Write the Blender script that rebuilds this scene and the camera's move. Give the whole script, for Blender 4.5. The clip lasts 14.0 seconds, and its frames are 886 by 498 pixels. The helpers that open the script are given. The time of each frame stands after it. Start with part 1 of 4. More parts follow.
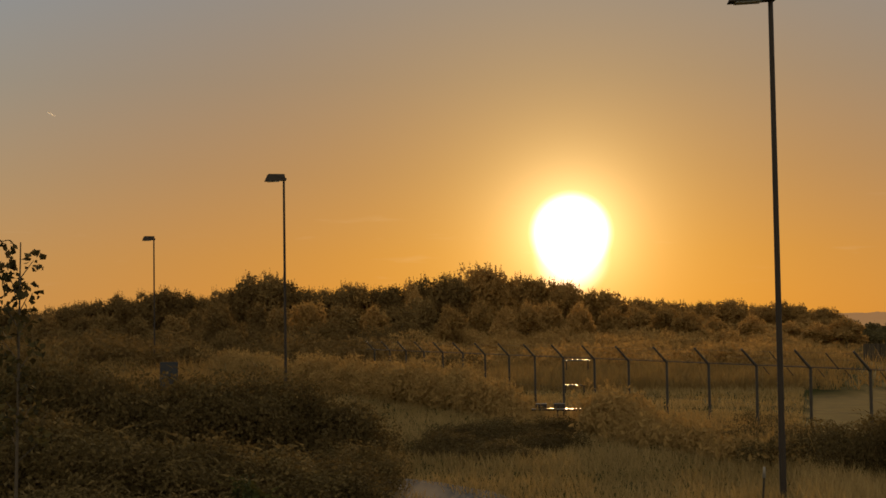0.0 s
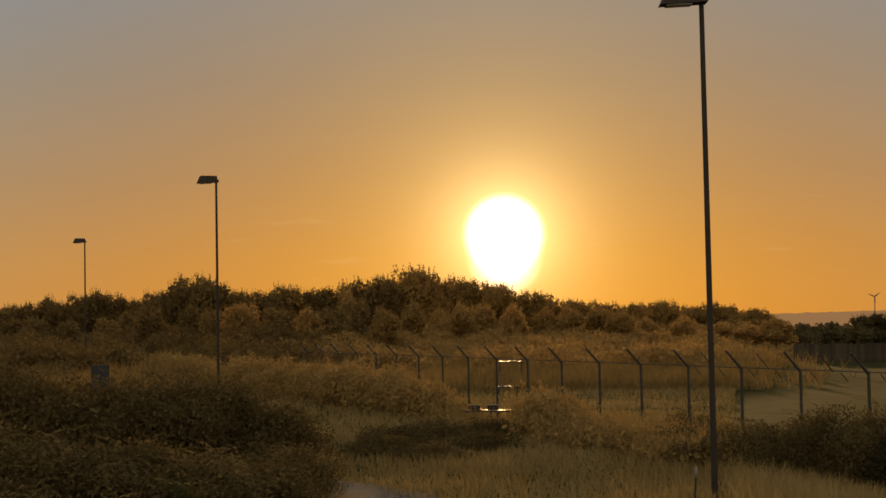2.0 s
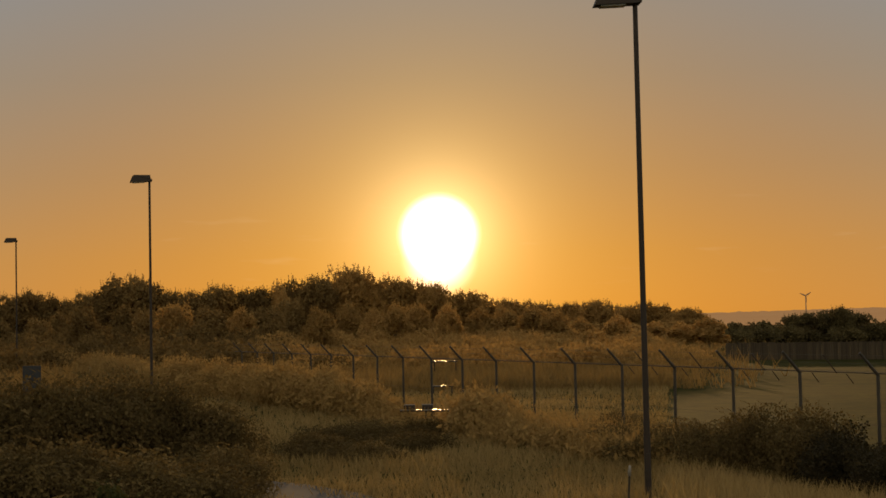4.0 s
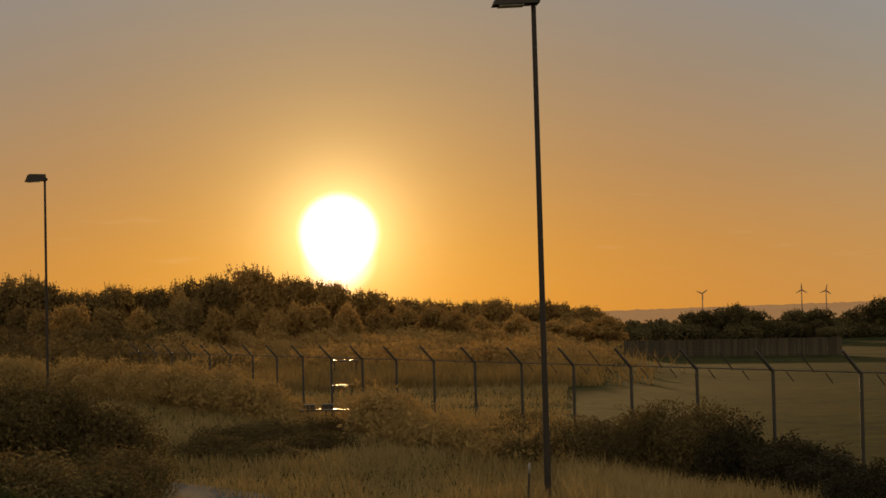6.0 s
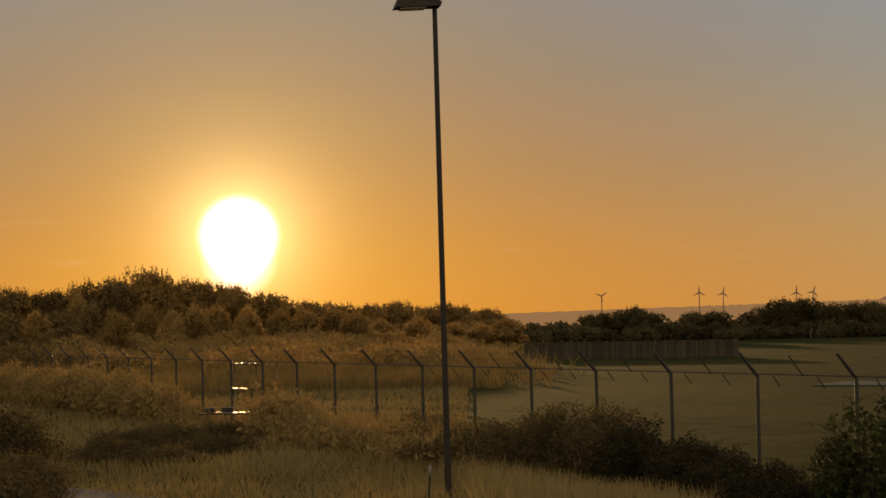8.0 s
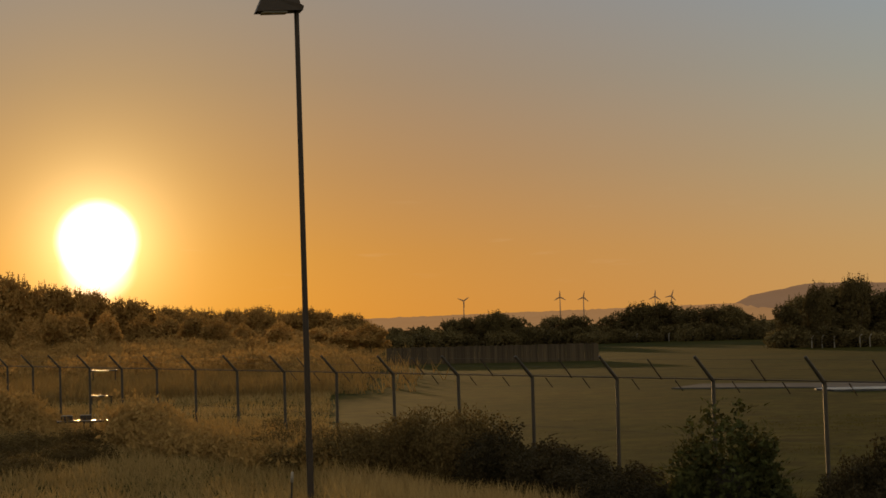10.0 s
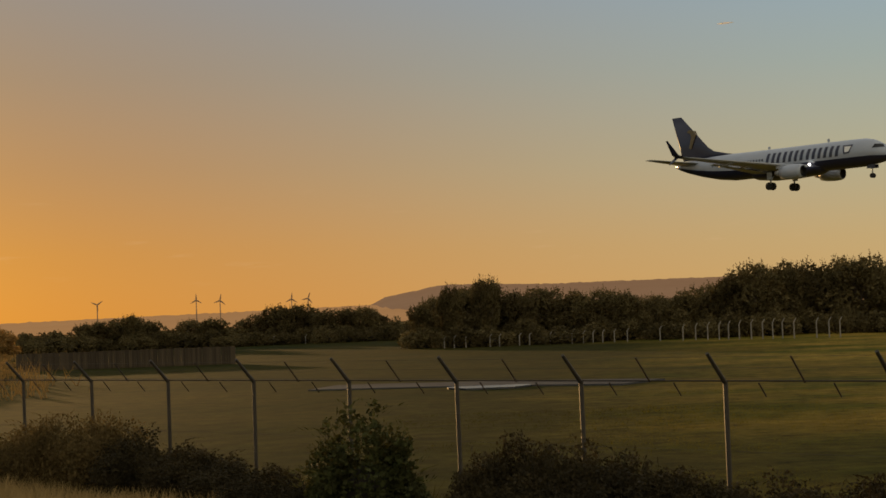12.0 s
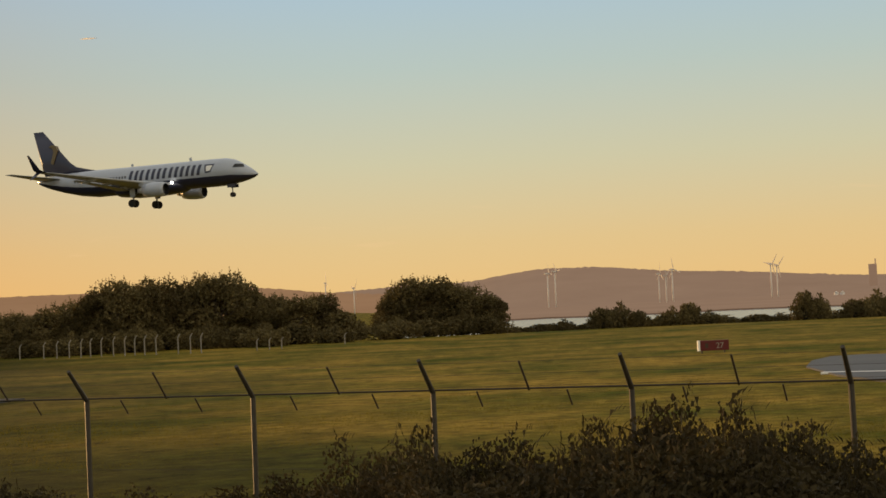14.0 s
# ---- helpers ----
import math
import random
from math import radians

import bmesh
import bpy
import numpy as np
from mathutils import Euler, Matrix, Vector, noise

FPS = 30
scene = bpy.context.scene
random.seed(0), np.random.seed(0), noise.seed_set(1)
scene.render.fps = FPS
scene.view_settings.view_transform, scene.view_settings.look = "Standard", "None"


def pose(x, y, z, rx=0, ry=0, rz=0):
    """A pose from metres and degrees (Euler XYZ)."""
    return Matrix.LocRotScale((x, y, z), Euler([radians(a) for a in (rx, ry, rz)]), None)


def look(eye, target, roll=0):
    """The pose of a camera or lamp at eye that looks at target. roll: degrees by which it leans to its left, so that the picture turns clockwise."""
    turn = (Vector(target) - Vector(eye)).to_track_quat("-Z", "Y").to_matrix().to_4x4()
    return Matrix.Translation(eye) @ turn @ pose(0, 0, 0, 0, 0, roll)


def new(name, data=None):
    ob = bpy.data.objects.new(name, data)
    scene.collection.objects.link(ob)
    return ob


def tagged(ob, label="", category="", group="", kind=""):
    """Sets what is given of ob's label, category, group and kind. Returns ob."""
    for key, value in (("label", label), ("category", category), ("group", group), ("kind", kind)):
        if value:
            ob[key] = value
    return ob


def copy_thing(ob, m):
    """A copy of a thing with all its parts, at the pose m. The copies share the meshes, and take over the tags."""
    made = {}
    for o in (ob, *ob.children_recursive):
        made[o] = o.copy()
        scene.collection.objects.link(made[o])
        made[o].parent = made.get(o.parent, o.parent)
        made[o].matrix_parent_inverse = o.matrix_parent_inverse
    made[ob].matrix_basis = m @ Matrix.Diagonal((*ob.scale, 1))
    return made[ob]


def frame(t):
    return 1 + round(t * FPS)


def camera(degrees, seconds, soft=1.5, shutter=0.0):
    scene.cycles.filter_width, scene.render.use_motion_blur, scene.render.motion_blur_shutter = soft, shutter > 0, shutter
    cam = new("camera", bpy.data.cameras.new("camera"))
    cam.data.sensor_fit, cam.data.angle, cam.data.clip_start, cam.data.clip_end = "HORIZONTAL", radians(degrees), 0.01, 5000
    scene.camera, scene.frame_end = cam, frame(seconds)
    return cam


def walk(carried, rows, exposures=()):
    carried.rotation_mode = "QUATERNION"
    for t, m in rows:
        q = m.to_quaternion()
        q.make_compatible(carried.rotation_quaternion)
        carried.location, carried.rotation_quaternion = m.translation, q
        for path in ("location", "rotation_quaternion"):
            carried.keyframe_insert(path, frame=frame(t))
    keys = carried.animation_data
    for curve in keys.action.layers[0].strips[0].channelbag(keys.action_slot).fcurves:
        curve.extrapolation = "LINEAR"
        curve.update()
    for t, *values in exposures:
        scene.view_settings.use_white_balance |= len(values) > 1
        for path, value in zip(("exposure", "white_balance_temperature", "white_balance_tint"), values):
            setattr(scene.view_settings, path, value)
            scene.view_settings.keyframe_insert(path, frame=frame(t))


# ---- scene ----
EYE = 3.6
cam = camera(29.29, 14.0, soft=1.6)
PATH = [
    (0.0, pose(0, 0, EYE, 92.527, 0.806, 8.918)),
    (0.5, pose(0, 0, EYE, 92.520, 0.844, 8.772)),
    (1.0, pose(0, 0, EYE, 92.536, 0.936, 7.891)),
    (1.5, pose(0, 0, EYE, 92.528, 0.956, 6.957)),
    (2.0, pose(0, 0, EYE, 92.553, 1.003, 6.671)),
    (2.5, pose(0, 0, EYE, 92.537, 1.031, 6.487)),
    (3.0, pose(0, 0, EYE, 92.535, 1.058, 5.839)),
    (5.5, pose(0, 0, EYE, 92.419, 1.280, 2.134)),
    (6.0, pose(0, 0, EYE, 92.397, 1.392, 1.090)),
    (6.5, pose(0, 0, EYE, 92.400, 1.400, 0.000)),
    (7.0, pose(0, 0, EYE, 92.407, 1.426, -0.948)),
    (9.5, pose(0, 0, EYE, 92.432, 1.583, -5.078)),
    (10.0, pose(0, 0, EYE, 92.448, 1.697, -6.905)),
    (10.5, pose(0, 0, EYE, 92.423, 1.772, -9.317)),
    (11.0, pose(0, 0, EYE, 92.360, 1.934, -12.211)),
    (11.5, pose(0, 0, EYE, 92.242, 2.111, -15.443)),
    (12.0, pose(0, 0, EYE, 92.120, 2.249, -19.130)),
    (12.5, pose(0, 0, EYE, 92.261, 2.167, -23.415)),
    (13.0, pose(0, 0, EYE, 92.108, 2.403, -28.358)),
    (13.5, pose(0, 0, EYE, 91.953, 2.569, -33.997)),
    (14.0, pose(0, 0, EYE, 91.765, 2.705, -40.442)),
]
walk(cam, PATH, exposures=[(0.0, 0.0), (11.0, 0.0), (12.0, 0.10), (12.7, 0.36), (13.3, 0.50), (14.0, 0.60)])

# ---- light ----
SUN_AZ, SUN_EL = -4.55, 3.0


def at(az, d, z=0.0):
    """A place at that azimuth (degrees clockwise from ahead) and ground distance."""
    return Vector((d * math.sin(radians(az)), d * math.cos(radians(az)), z))


def height_at(el, d):
    return EYE + d * math.tan(radians(el))


sun_dir = Vector((math.sin(radians(SUN_AZ)) * math.cos(radians(SUN_EL)),
                  math.cos(radians(SUN_AZ)) * math.cos(radians(SUN_EL)), math.sin(radians(SUN_EL))))
sun = new("sun", bpy.data.lights.new("sun", "SUN"))
sun.data.energy, sun.data.angle, sun.data.color = 2.6, radians(0.6), (1.0, 0.58, 0.22)
sun.matrix_world = look(at(SUN_AZ, 100, 100 * math.tan(radians(3.6))), (0, 0, 0))


def node(tree, kind, **values):
    n = tree.nodes.new(kind)
    for key, v in values.items():
        if key in n.inputs:
            n.inputs[key].default_value = v
    return n


def ramp(tree, source, stops):
    n = tree.nodes.new("ShaderNodeValToRGB")
    while len(n.color_ramp.elements) < len(stops):
        n.color_ramp.elements.new(0.5)
    for e, (p, c) in zip(n.color_ramp.elements, stops):
        e.position, e.color = p, (*c, 1)
    tree.links.new(source, n.inputs[0])
    return n.outputs[0]


def maths(tree, op, a, b=None, clamp=False):
    n = tree.nodes.new("ShaderNodeMath")
    n.operation, n.use_clamp = op, clamp
    for i, v in enumerate((a, b)):
        if v is None:
            continue
        if isinstance(v, (int, float)):
            n.inputs[i].default_value = v
        else:
            tree.links.new(v, n.inputs[i])
    return n.outputs[0]


def mix(tree, fac, a, b, blend="MIX"):
    n = tree.nodes.new("ShaderNodeMix")
    n.data_type, n.blend_type = "RGBA", blend
    for sock, v in ((n.inputs[0], fac), (n.inputs[6], a), (n.inputs[7], b)):
        if isinstance(v, (int, float)):
            sock.default_value = v
        elif isinstance(v, tuple):
            sock.default_value = (*v, 1)
        else:
            tree.links.new(v, sock)
    return n.outputs[2]


world = bpy.data.worlds.new("sunset_sky")
scene.world = world
world.use_nodes = True
wt = world.node_tree
wt.nodes.clear()
coord = wt.nodes.new("ShaderNodeTexCoord").outputs["Generated"]
sep = wt.nodes.new("ShaderNodeSeparateXYZ")
wt.links.new(coord, sep.inputs[0])
dot = wt.nodes.new("ShaderNodeVectorMath")
dot.operation = "DOT_PRODUCT"
wt.links.new(coord, dot.inputs[0])
dot.inputs[1].default_value = sun_dir
# angle from the sun in degrees
away = maths(wt, "MULTIPLY", maths(wt, "ARCCOSINE", maths(wt, "MINIMUM", dot.outputs["Value"], 1.0)), 57.29578)
# elevation, 0 at the horizon, 1 at 20 degrees
rise = maths(wt, "DIVIDE", sep.outputs[2], math.sin(radians(20)), clamp=True)
# the last two stops, above the view, are raised as fill
warm = ramp(wt, rise, [(0.0, (0.53, 0.205, 0.030)), (0.12, (0.47, 0.198, 0.042)), (0.26, (0.365, 0.187, 0.078)),
                       (0.42, (0.285, 0.192, 0.125)), (0.6, (0.24, 0.210, 0.185)), (0.8, (0.27, 0.26, 0.24)), (1.0, (0.38, 0.345, 0.30))])
cool = ramp(wt, rise, [(0.0, (0.54, 0.345, 0.135)), (0.10, (0.49, 0.355, 0.17)), (0.24, (0.40, 0.375, 0.25)),
                       (0.40, (0.31, 0.365, 0.335)), (0.55, (0.26, 0.35, 0.41)), (0.8, (0.29, 0.35, 0.39)), (1.0, (0.37, 0.37, 0.36))])
far = wt.nodes.new("ShaderNodeMapRange")
far.interpolation_type = "SMOOTHSTEP"
wt.links.new(away, far.inputs[0])
far.inputs[1].default_value, far.inputs[2].default_value = 4, 44
base_sky = mix(wt, far.outputs[0], warm, cool)
# fill: the unseen sky behind the camera is raised to brighten the foreground
behind = wt.nodes.new("ShaderNodeMapRange")
behind.interpolation_type = "SMOOTHSTEP"
wt.links.new(away, behind.inputs[0])
behind.inputs[1].default_value, behind.inputs[2].default_value = 60, 150
base_sky = mix(wt, behind.outputs[0], base_sky, mix(wt, 1.0, base_sky, (2.0, 1.75, 1.4), "MULTIPLY"))
# thin streaks of high cloud low over the horizon
flat = wt.nodes.new("ShaderNodeMapping")
flat.inputs["Scale"].default_value = (22, 22, 190)
wt.links.new(coord, flat.inputs[0])
wisps = node(wt, "ShaderNodeTexNoise", Scale=1.0, Detail=5.0, Roughness=0.55)
wt.links.new(flat.outputs[0], wisps.inputs["Vector"])
thin = maths(wt, "MULTIPLY_ADD", wisps.outputs[0], 5.0, clamp=True)
thin.node.inputs[2].default_value = -3.15
band = ramp(wt, rise, [(0.03, (0, 0, 0)), (0.10, (1, 1, 1)), (0.16, (1, 1, 1)), (0.24, (0, 0, 0))])
veil = maths(wt, "MULTIPLY", maths(wt, "MULTIPLY", thin, band), 0.22)
base_sky = mix(wt, veil, base_sky, (0.62, 0.40, 0.22))
glow = maths(wt, "POWER", 2.71828, maths(wt, "MULTIPLY", away, -1 / 1.05))
wide = maths(wt, "POWER", 2.71828, maths(wt, "MULTIPLY", away, -1 / 4.2))
lit = mix(wt, 1.0, base_sky, mix(wt, glow, (0, 0, 0), (2.6, 1.85, 0.85)), "ADD")
lit = mix(wt, 1.0, lit, mix(wt, wide, (0, 0, 0), (0.42, 0.25, 0.02)), "ADD")
core = wt.nodes.new("ShaderNodeMapRange")
core.interpolation_type = "SMOOTHSTEP"
wt.links.new(away, core.inputs[0])
core.inputs[1].default_value, core.inputs[2].default_value = 1.5, 0.75
lit = mix(wt, 1.0, lit, mix(wt, core.outputs[0], (0, 0, 0), (2.2, 2.2, 2.2)), "ADD")
# the disc melts down into the bright haze below it
melt_dot = wt.nodes.new("ShaderNodeVectorMath")
melt_dot.operation = "DOT_PRODUCT"
wt.links.new(coord, melt_dot.inputs[0])
melt_dot.inputs[1].default_value = Vector((math.sin(radians(SUN_AZ)), math.cos(radians(SUN_AZ)), math.tan(radians(SUN_EL - 0.85)))).normalized()
below = maths(wt, "MULTIPLY", maths(wt, "ARCCOSINE", maths(wt, "MINIMUM", melt_dot.outputs["Value"], 1.0)), 57.29578)
melt = wt.nodes.new("ShaderNodeMapRange")
melt.interpolation_type = "SMOOTHSTEP"
wt.links.new(below, melt.inputs[0])
melt.inputs[1].default_value, melt.inputs[2].default_value = 1.4, 0.4
lit = mix(wt, 1.0, lit, mix(wt, melt.outputs[0], (0, 0, 0), (1.3, 1.15, 1.0)), "ADD")
air = wt.nodes.new("ShaderNodeTexSky")
air.sky_type, air.sun_disc = "NISHITA", False
air.sun_elevation, air.sun_rotation = radians(SUN_EL), radians(SUN_AZ)
sky_bg = node(wt, "ShaderNodeBackground", Strength=0.004)
wt.links.new(air.outputs[0], sky_bg.inputs[0])
glow_bg = node(wt, "ShaderNodeBackground", Strength=1.0)
wt.links.new(lit, glow_bg.inputs[0])
both = wt.nodes.new("ShaderNodeAddShader")
wt.links.new(sky_bg.outputs[0], both.inputs[0])
wt.links.new(glow_bg.outputs[0], both.inputs[1])
wout = wt.nodes.new("ShaderNodeOutputWorld")
wt.links.new(both.outputs[0], wout.inputs[0])


# ---- materials ----
def material(name, c1, c2, scale=4.0, rough=0.8, metal=0.0, bump=0.2, detail=6.0, stretch=(1, 1, 1), emit=None,
             c3=None, scale2=0.3, spec=0.3, island=0.0, per_object=0.0):
    m = bpy.data.materials.new(name)
    m.use_nodes = True
    t = m.node_tree
    p = t.nodes["Principled BSDF"]
    tc = t.nodes.new("ShaderNodeTexCoord")
    mp = t.nodes.new("ShaderNodeMapping")
    mp.inputs["Scale"].default_value = stretch
    t.links.new(tc.outputs["Object"], mp.inputs[0])
    n1 = node(t, "ShaderNodeTexNoise", Scale=scale, Detail=detail, Roughness=0.65)
    t.links.new(mp.outputs[0], n1.inputs["Vector"])
    f1 = maths(t, "MULTIPLY_ADD", n1.outputs[0], 2.2, clamp=True)
    f1.node.inputs[2].default_value = -0.6
    col = mix(t, f1, c1, c2)
    if c3:
        n2 = node(t, "ShaderNodeTexNoise", Scale=scale2, Detail=4.0, Roughness=0.6)
        t.links.new(mp.outputs[0], n2.inputs["Vector"])
        f2 = maths(t, "MULTIPLY_ADD", n2.outputs[0], 3.0, clamp=True)
        f2.node.inputs[2].default_value = -1.1
        col = mix(t, f2, col, c3)
    if island:
        g = t.nodes.new("ShaderNodeNewGeometry")
        k = maths(t, "MULTIPLY_ADD", g.outputs["Random Per Island"], 2 * island)
        k.node.inputs[2].default_value = 1 - island
        sc = t.nodes.new("ShaderNodeVectorMath")
        sc.operation = "SCALE"
        t.links.new(col, sc.inputs[0])
        t.links.new(k, sc.inputs["Scale"])
        col = sc.outputs[0]
    if per_object:
        g = t.nodes.new("ShaderNodeObjectInfo")
        k = maths(t, "MULTIPLY_ADD", g.outputs["Random"], 2 * per_object)
        k.node.inputs[2].default_value = 1 - per_object
        sc = t.nodes.new("ShaderNodeVectorMath")
        sc.operation = "SCALE"
        t.links.new(col, sc.inputs[0])
        t.links.new(k, sc.inputs["Scale"])
        col = sc.outputs[0]
    t.links.new(col, p.inputs["Base Color"])
    p.inputs["Roughness"].default_value, p.inputs["Metallic"].default_value = rough, metal
    p.inputs["Specular IOR Level"].default_value = spec
    if bump:
        b = node(t, "ShaderNodeBump", Strength=bump, Distance=0.05)
        t.links.new(n1.outputs[0], b.inputs["Height"])
        t.links.new(b.outputs[0], p.inputs["Normal"])
    if emit:
        p.inputs["Emission Color"].default_value = (*emit[0], 1)
        p.inputs["Emission Strength"].default_value = emit[1]
    return m


def leaf_material(name, c1, c2, through_light=0.35, scale=0.8, tint=0.5, spread=0.45, gloss=0.1):
    m = material(name, c1, c2, scale=scale, rough=0.8, bump=0, island=spread, per_object=0.25, spec=gloss)
    t = m.node_tree
    p = t.nodes["Principled BSDF"]
    tr = t.nodes.new("ShaderNodeBsdfTranslucent")
    src = p.inputs["Base Color"].links[0].from_socket
    warmer = mix(t, tint, src, (0.16, 0.11, 0.02))
    t.links.new(warmer, tr.inputs[0])
    ms = t.nodes.new("ShaderNodeMixShader")
    ms.inputs[0].default_value = through_light
    t.links.new(p.outputs[0], ms.inputs[1])
    t.links.new(tr.outputs[0], ms.inputs[2])
    t.links.new(ms.outputs[0], t.nodes["Material Output"].inputs[0])
    return m


M_GROUND = material("rough_grass_ground", (0.026, 0.028, 0.004), (0.0075, 0.0105, 0.0014), scale=0.4, rough=0.95, bump=0.6,
                    c3=(0.036, 0.030, 0.005), scale2=0.07, spec=0.02)


def straw_side(m):
    """The mown, straw-coloured half of the airfield, east of a ragged line."""
    t = m.node_tree
    p = t.nodes["Principled BSDF"]
    olive = p.inputs["Base Color"].links[0].from_socket
    place = t.nodes.new("ShaderNodeNewGeometry").outputs["Position"]
    n1 = node(t, "ShaderNodeTexNoise", Scale=0.11, Detail=5.0, Roughness=0.65)
    n2 = node(t, "ShaderNodeTexNoise", Scale=0.05, Detail=3.0)
    for n in (n1, n2):
        t.links.new(place, n.inputs["Vector"])
    straw = mix(t, maths(t, "MULTIPLY", maths(t, "SUBTRACT", n1.outputs[0], 0.36), 3.4, clamp=True), (0.052, 0.057, 0.0055), (0.205, 0.131, 0.022))
    s = t.nodes.new("ShaderNodeSeparateXYZ")
    t.links.new(place, s.inputs[0])
    side = maths(t, "SUBTRACT", maths(t, "MULTIPLY", s.outputs[0], math.cos(radians(25))), maths(t, "MULTIPLY", s.outputs[1], math.sin(radians(25))))
    ragged = maths(t, "ADD", maths(t, "DIVIDE", side, 16.0), maths(t, "MULTIPLY", n2.outputs[0], 1.6))
    # part of the lighter tone stands in for brighter exposure on that side
    both_sides = mix(t, maths(t, "SUBTRACT", ragged, 0.68, clamp=True), olive, straw)
    n3 = node(t, "ShaderNodeTexNoise", Scale=0.9, Detail=8.0, Roughness=0.82)
    t.links.new(place, n3.inputs["Vector"])
    worn = maths(t, "MULTIPLY_ADD", n3.outputs[0], 4.6)
    worn.node.inputs[2].default_value = -1.25
    patchy = t.nodes.new("ShaderNodeVectorMath")
    patchy.operation = "SCALE"
    t.links.new(both_sides, patchy.inputs[0])
    t.links.new(maths(t, "MAXIMUM", worn, 0.25), patchy.inputs["Scale"])
    t.links.new(patchy.outputs[0], p.inputs["Base Color"])


straw_side(M_GROUND)
M_LEAF = leaf_material("dark_leaves", (0.08, 0.064, 0.027), (0.115, 0.087, 0.036), 0.25, tint=0.2, spread=0.25)
M_BRAMBLE = leaf_material("bramble_leaves", (0.02, 0.017, 0.007), (0.046, 0.033, 0.013), 0.15, scale=1.5, tint=0.2, spread=0.35, gloss=0.15)
M_GREEN = leaf_material("green_leaves", (0.022, 0.028, 0.008), (0.042, 0.042, 0.014), 0.25, scale=1.5, tint=0.2)
M_BLADE = leaf_material("field_grass", (0.03, 0.032, 0.005), (0.052, 0.044, 0.009), 0.5, scale=0.1, tint=0.0, spread=0.12, gloss=0.02)
M_DRY = leaf_material("dry_tall_grass", (0.42, 0.285, 0.118), (0.28, 0.19, 0.074), 0.4, scale=0.12, spread=0.18, gloss=0.02)
M_STRAW = leaf_material("mown_straw_grass", (0.078, 0.085, 0.011), (0.20, 0.148, 0.029), 0.5, scale=0.11, tint=0.1, spread=0.12, gloss=0.02)
# sunward glare is painted in as lighter brown, its absence as a darker copy
M_GLARE_BROWN = leaf_material("glare_lit_brown_leaves", (0.30, 0.18, 0.06), (0.37, 0.22, 0.074), 0.42, tint=0.15, spread=0.1, gloss=0.03)
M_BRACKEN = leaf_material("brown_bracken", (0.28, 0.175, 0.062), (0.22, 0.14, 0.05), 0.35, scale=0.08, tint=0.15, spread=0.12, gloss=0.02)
M_SHADE_BROWN = leaf_material("shaded_brown_leaves", (0.15, 0.095, 0.036), (0.19, 0.122, 0.046), 0.25, tint=0.2, spread=0.12, gloss=0.03)
M_HEDGE = leaf_material("olive_brown_hedge_leaves", (0.085, 0.062, 0.024), (0.125, 0.085, 0.034), 0.25, scale=1.2, tint=0.2, spread=0.3, gloss=0.05)
M_SAPLING = leaf_material("sapling_leaves", (0.03, 0.028, 0.01), (0.045, 0.035, 0.014), 0.2, tint=0.1)
M_VAPOUR = leaf_material("vapour", (0.9, 0.9, 0.9), (0.85, 0.85, 0.85), 0.85, tint=0.0)
M_BUSH_CORE = material("dark_bush_core", (0.02, 0.016, 0.009), (0.013, 0.011, 0.006), scale=3, rough=0.9, bump=0.3)
M_BARK = material("bark", (0.10, 0.075, 0.05), (0.06, 0.045, 0.03), scale=8, rough=0.9, bump=0.5, stretch=(1, 1, 0.2))
M_ASPHALT = material("asphalt", (0.06, 0.06, 0.062), (0.045, 0.045, 0.047), scale=3, rough=0.95, bump=0.2, c3=(0.08, 0.078, 0.075), scale2=0.2, spec=0.03)
M_DAMP = material("damp_asphalt", (0.075, 0.078, 0.085), (0.055, 0.057, 0.062), scale=3, rough=0.72, bump=0.15, c3=(0.085, 0.086, 0.092), scale2=0.2, spec=0.16)
M_WATER = material("still_water", (0.02, 0.025, 0.03), (0.03, 0.03, 0.035), scale=0.5, rough=0.24, bump=0.0, spec=0.7)
M_SEA = material("estuary_water", (0.06, 0.07, 0.08), (0.08, 0.085, 0.09), scale=0.02, rough=0.18, bump=0.05, spec=0.8, stretch=(1, 6, 1))
M_STEEL = material("galvanised_steel", (0.056, 0.047, 0.036), (0.036, 0.030, 0.024), scale=12, rough=0.55, metal=0.3, bump=0.1)
M_POLE = material("painted_lamp_steel", (0.032, 0.021, 0.014), (0.024, 0.017, 0.012), scale=10, rough=0.6, metal=0.0, bump=0.1)
M_LENS = material("lamp_glass", (0.3, 0.3, 0.28), (0.22, 0.22, 0.2), scale=6, rough=0.2, bump=0.05)
M_CONCRETE = material("pale_concrete", (0.26, 0.23, 0.19), (0.18, 0.16, 0.13), scale=6, rough=0.9, bump=0.3)
M_TIMBER = material("weathered_boards", (0.07, 0.05, 0.03), (0.045, 0.034, 0.02), scale=2, rough=0.9, bump=0.4, stretch=(3, 3, 0.3), per_object=0.3)
# distance haze over the far land is put in as glowing colour
M_HAZE_ORANGE = material("far_orange_haze_glow", (0.16, 0.13, 0.09), (0.10, 0.085, 0.06), scale=0.004, rough=1.0, bump=0, emit=((0.42, 0.185, 0.055), 0.56), spec=0)
M_HAZE_MAUVE = material("far_mauve_haze_glow", (0.10, 0.08, 0.065), (0.06, 0.05, 0.042), scale=0.004, rough=1.0, bump=0, emit=((0.245, 0.146, 0.092), 0.53), spec=0)
M_HAZE_BROWN = material("far_brown_haze_glow", (0.10, 0.075, 0.055), (0.06, 0.046, 0.034), scale=0.004, rough=1.0, bump=0, emit=((0.27, 0.140, 0.068), 0.55), spec=0)
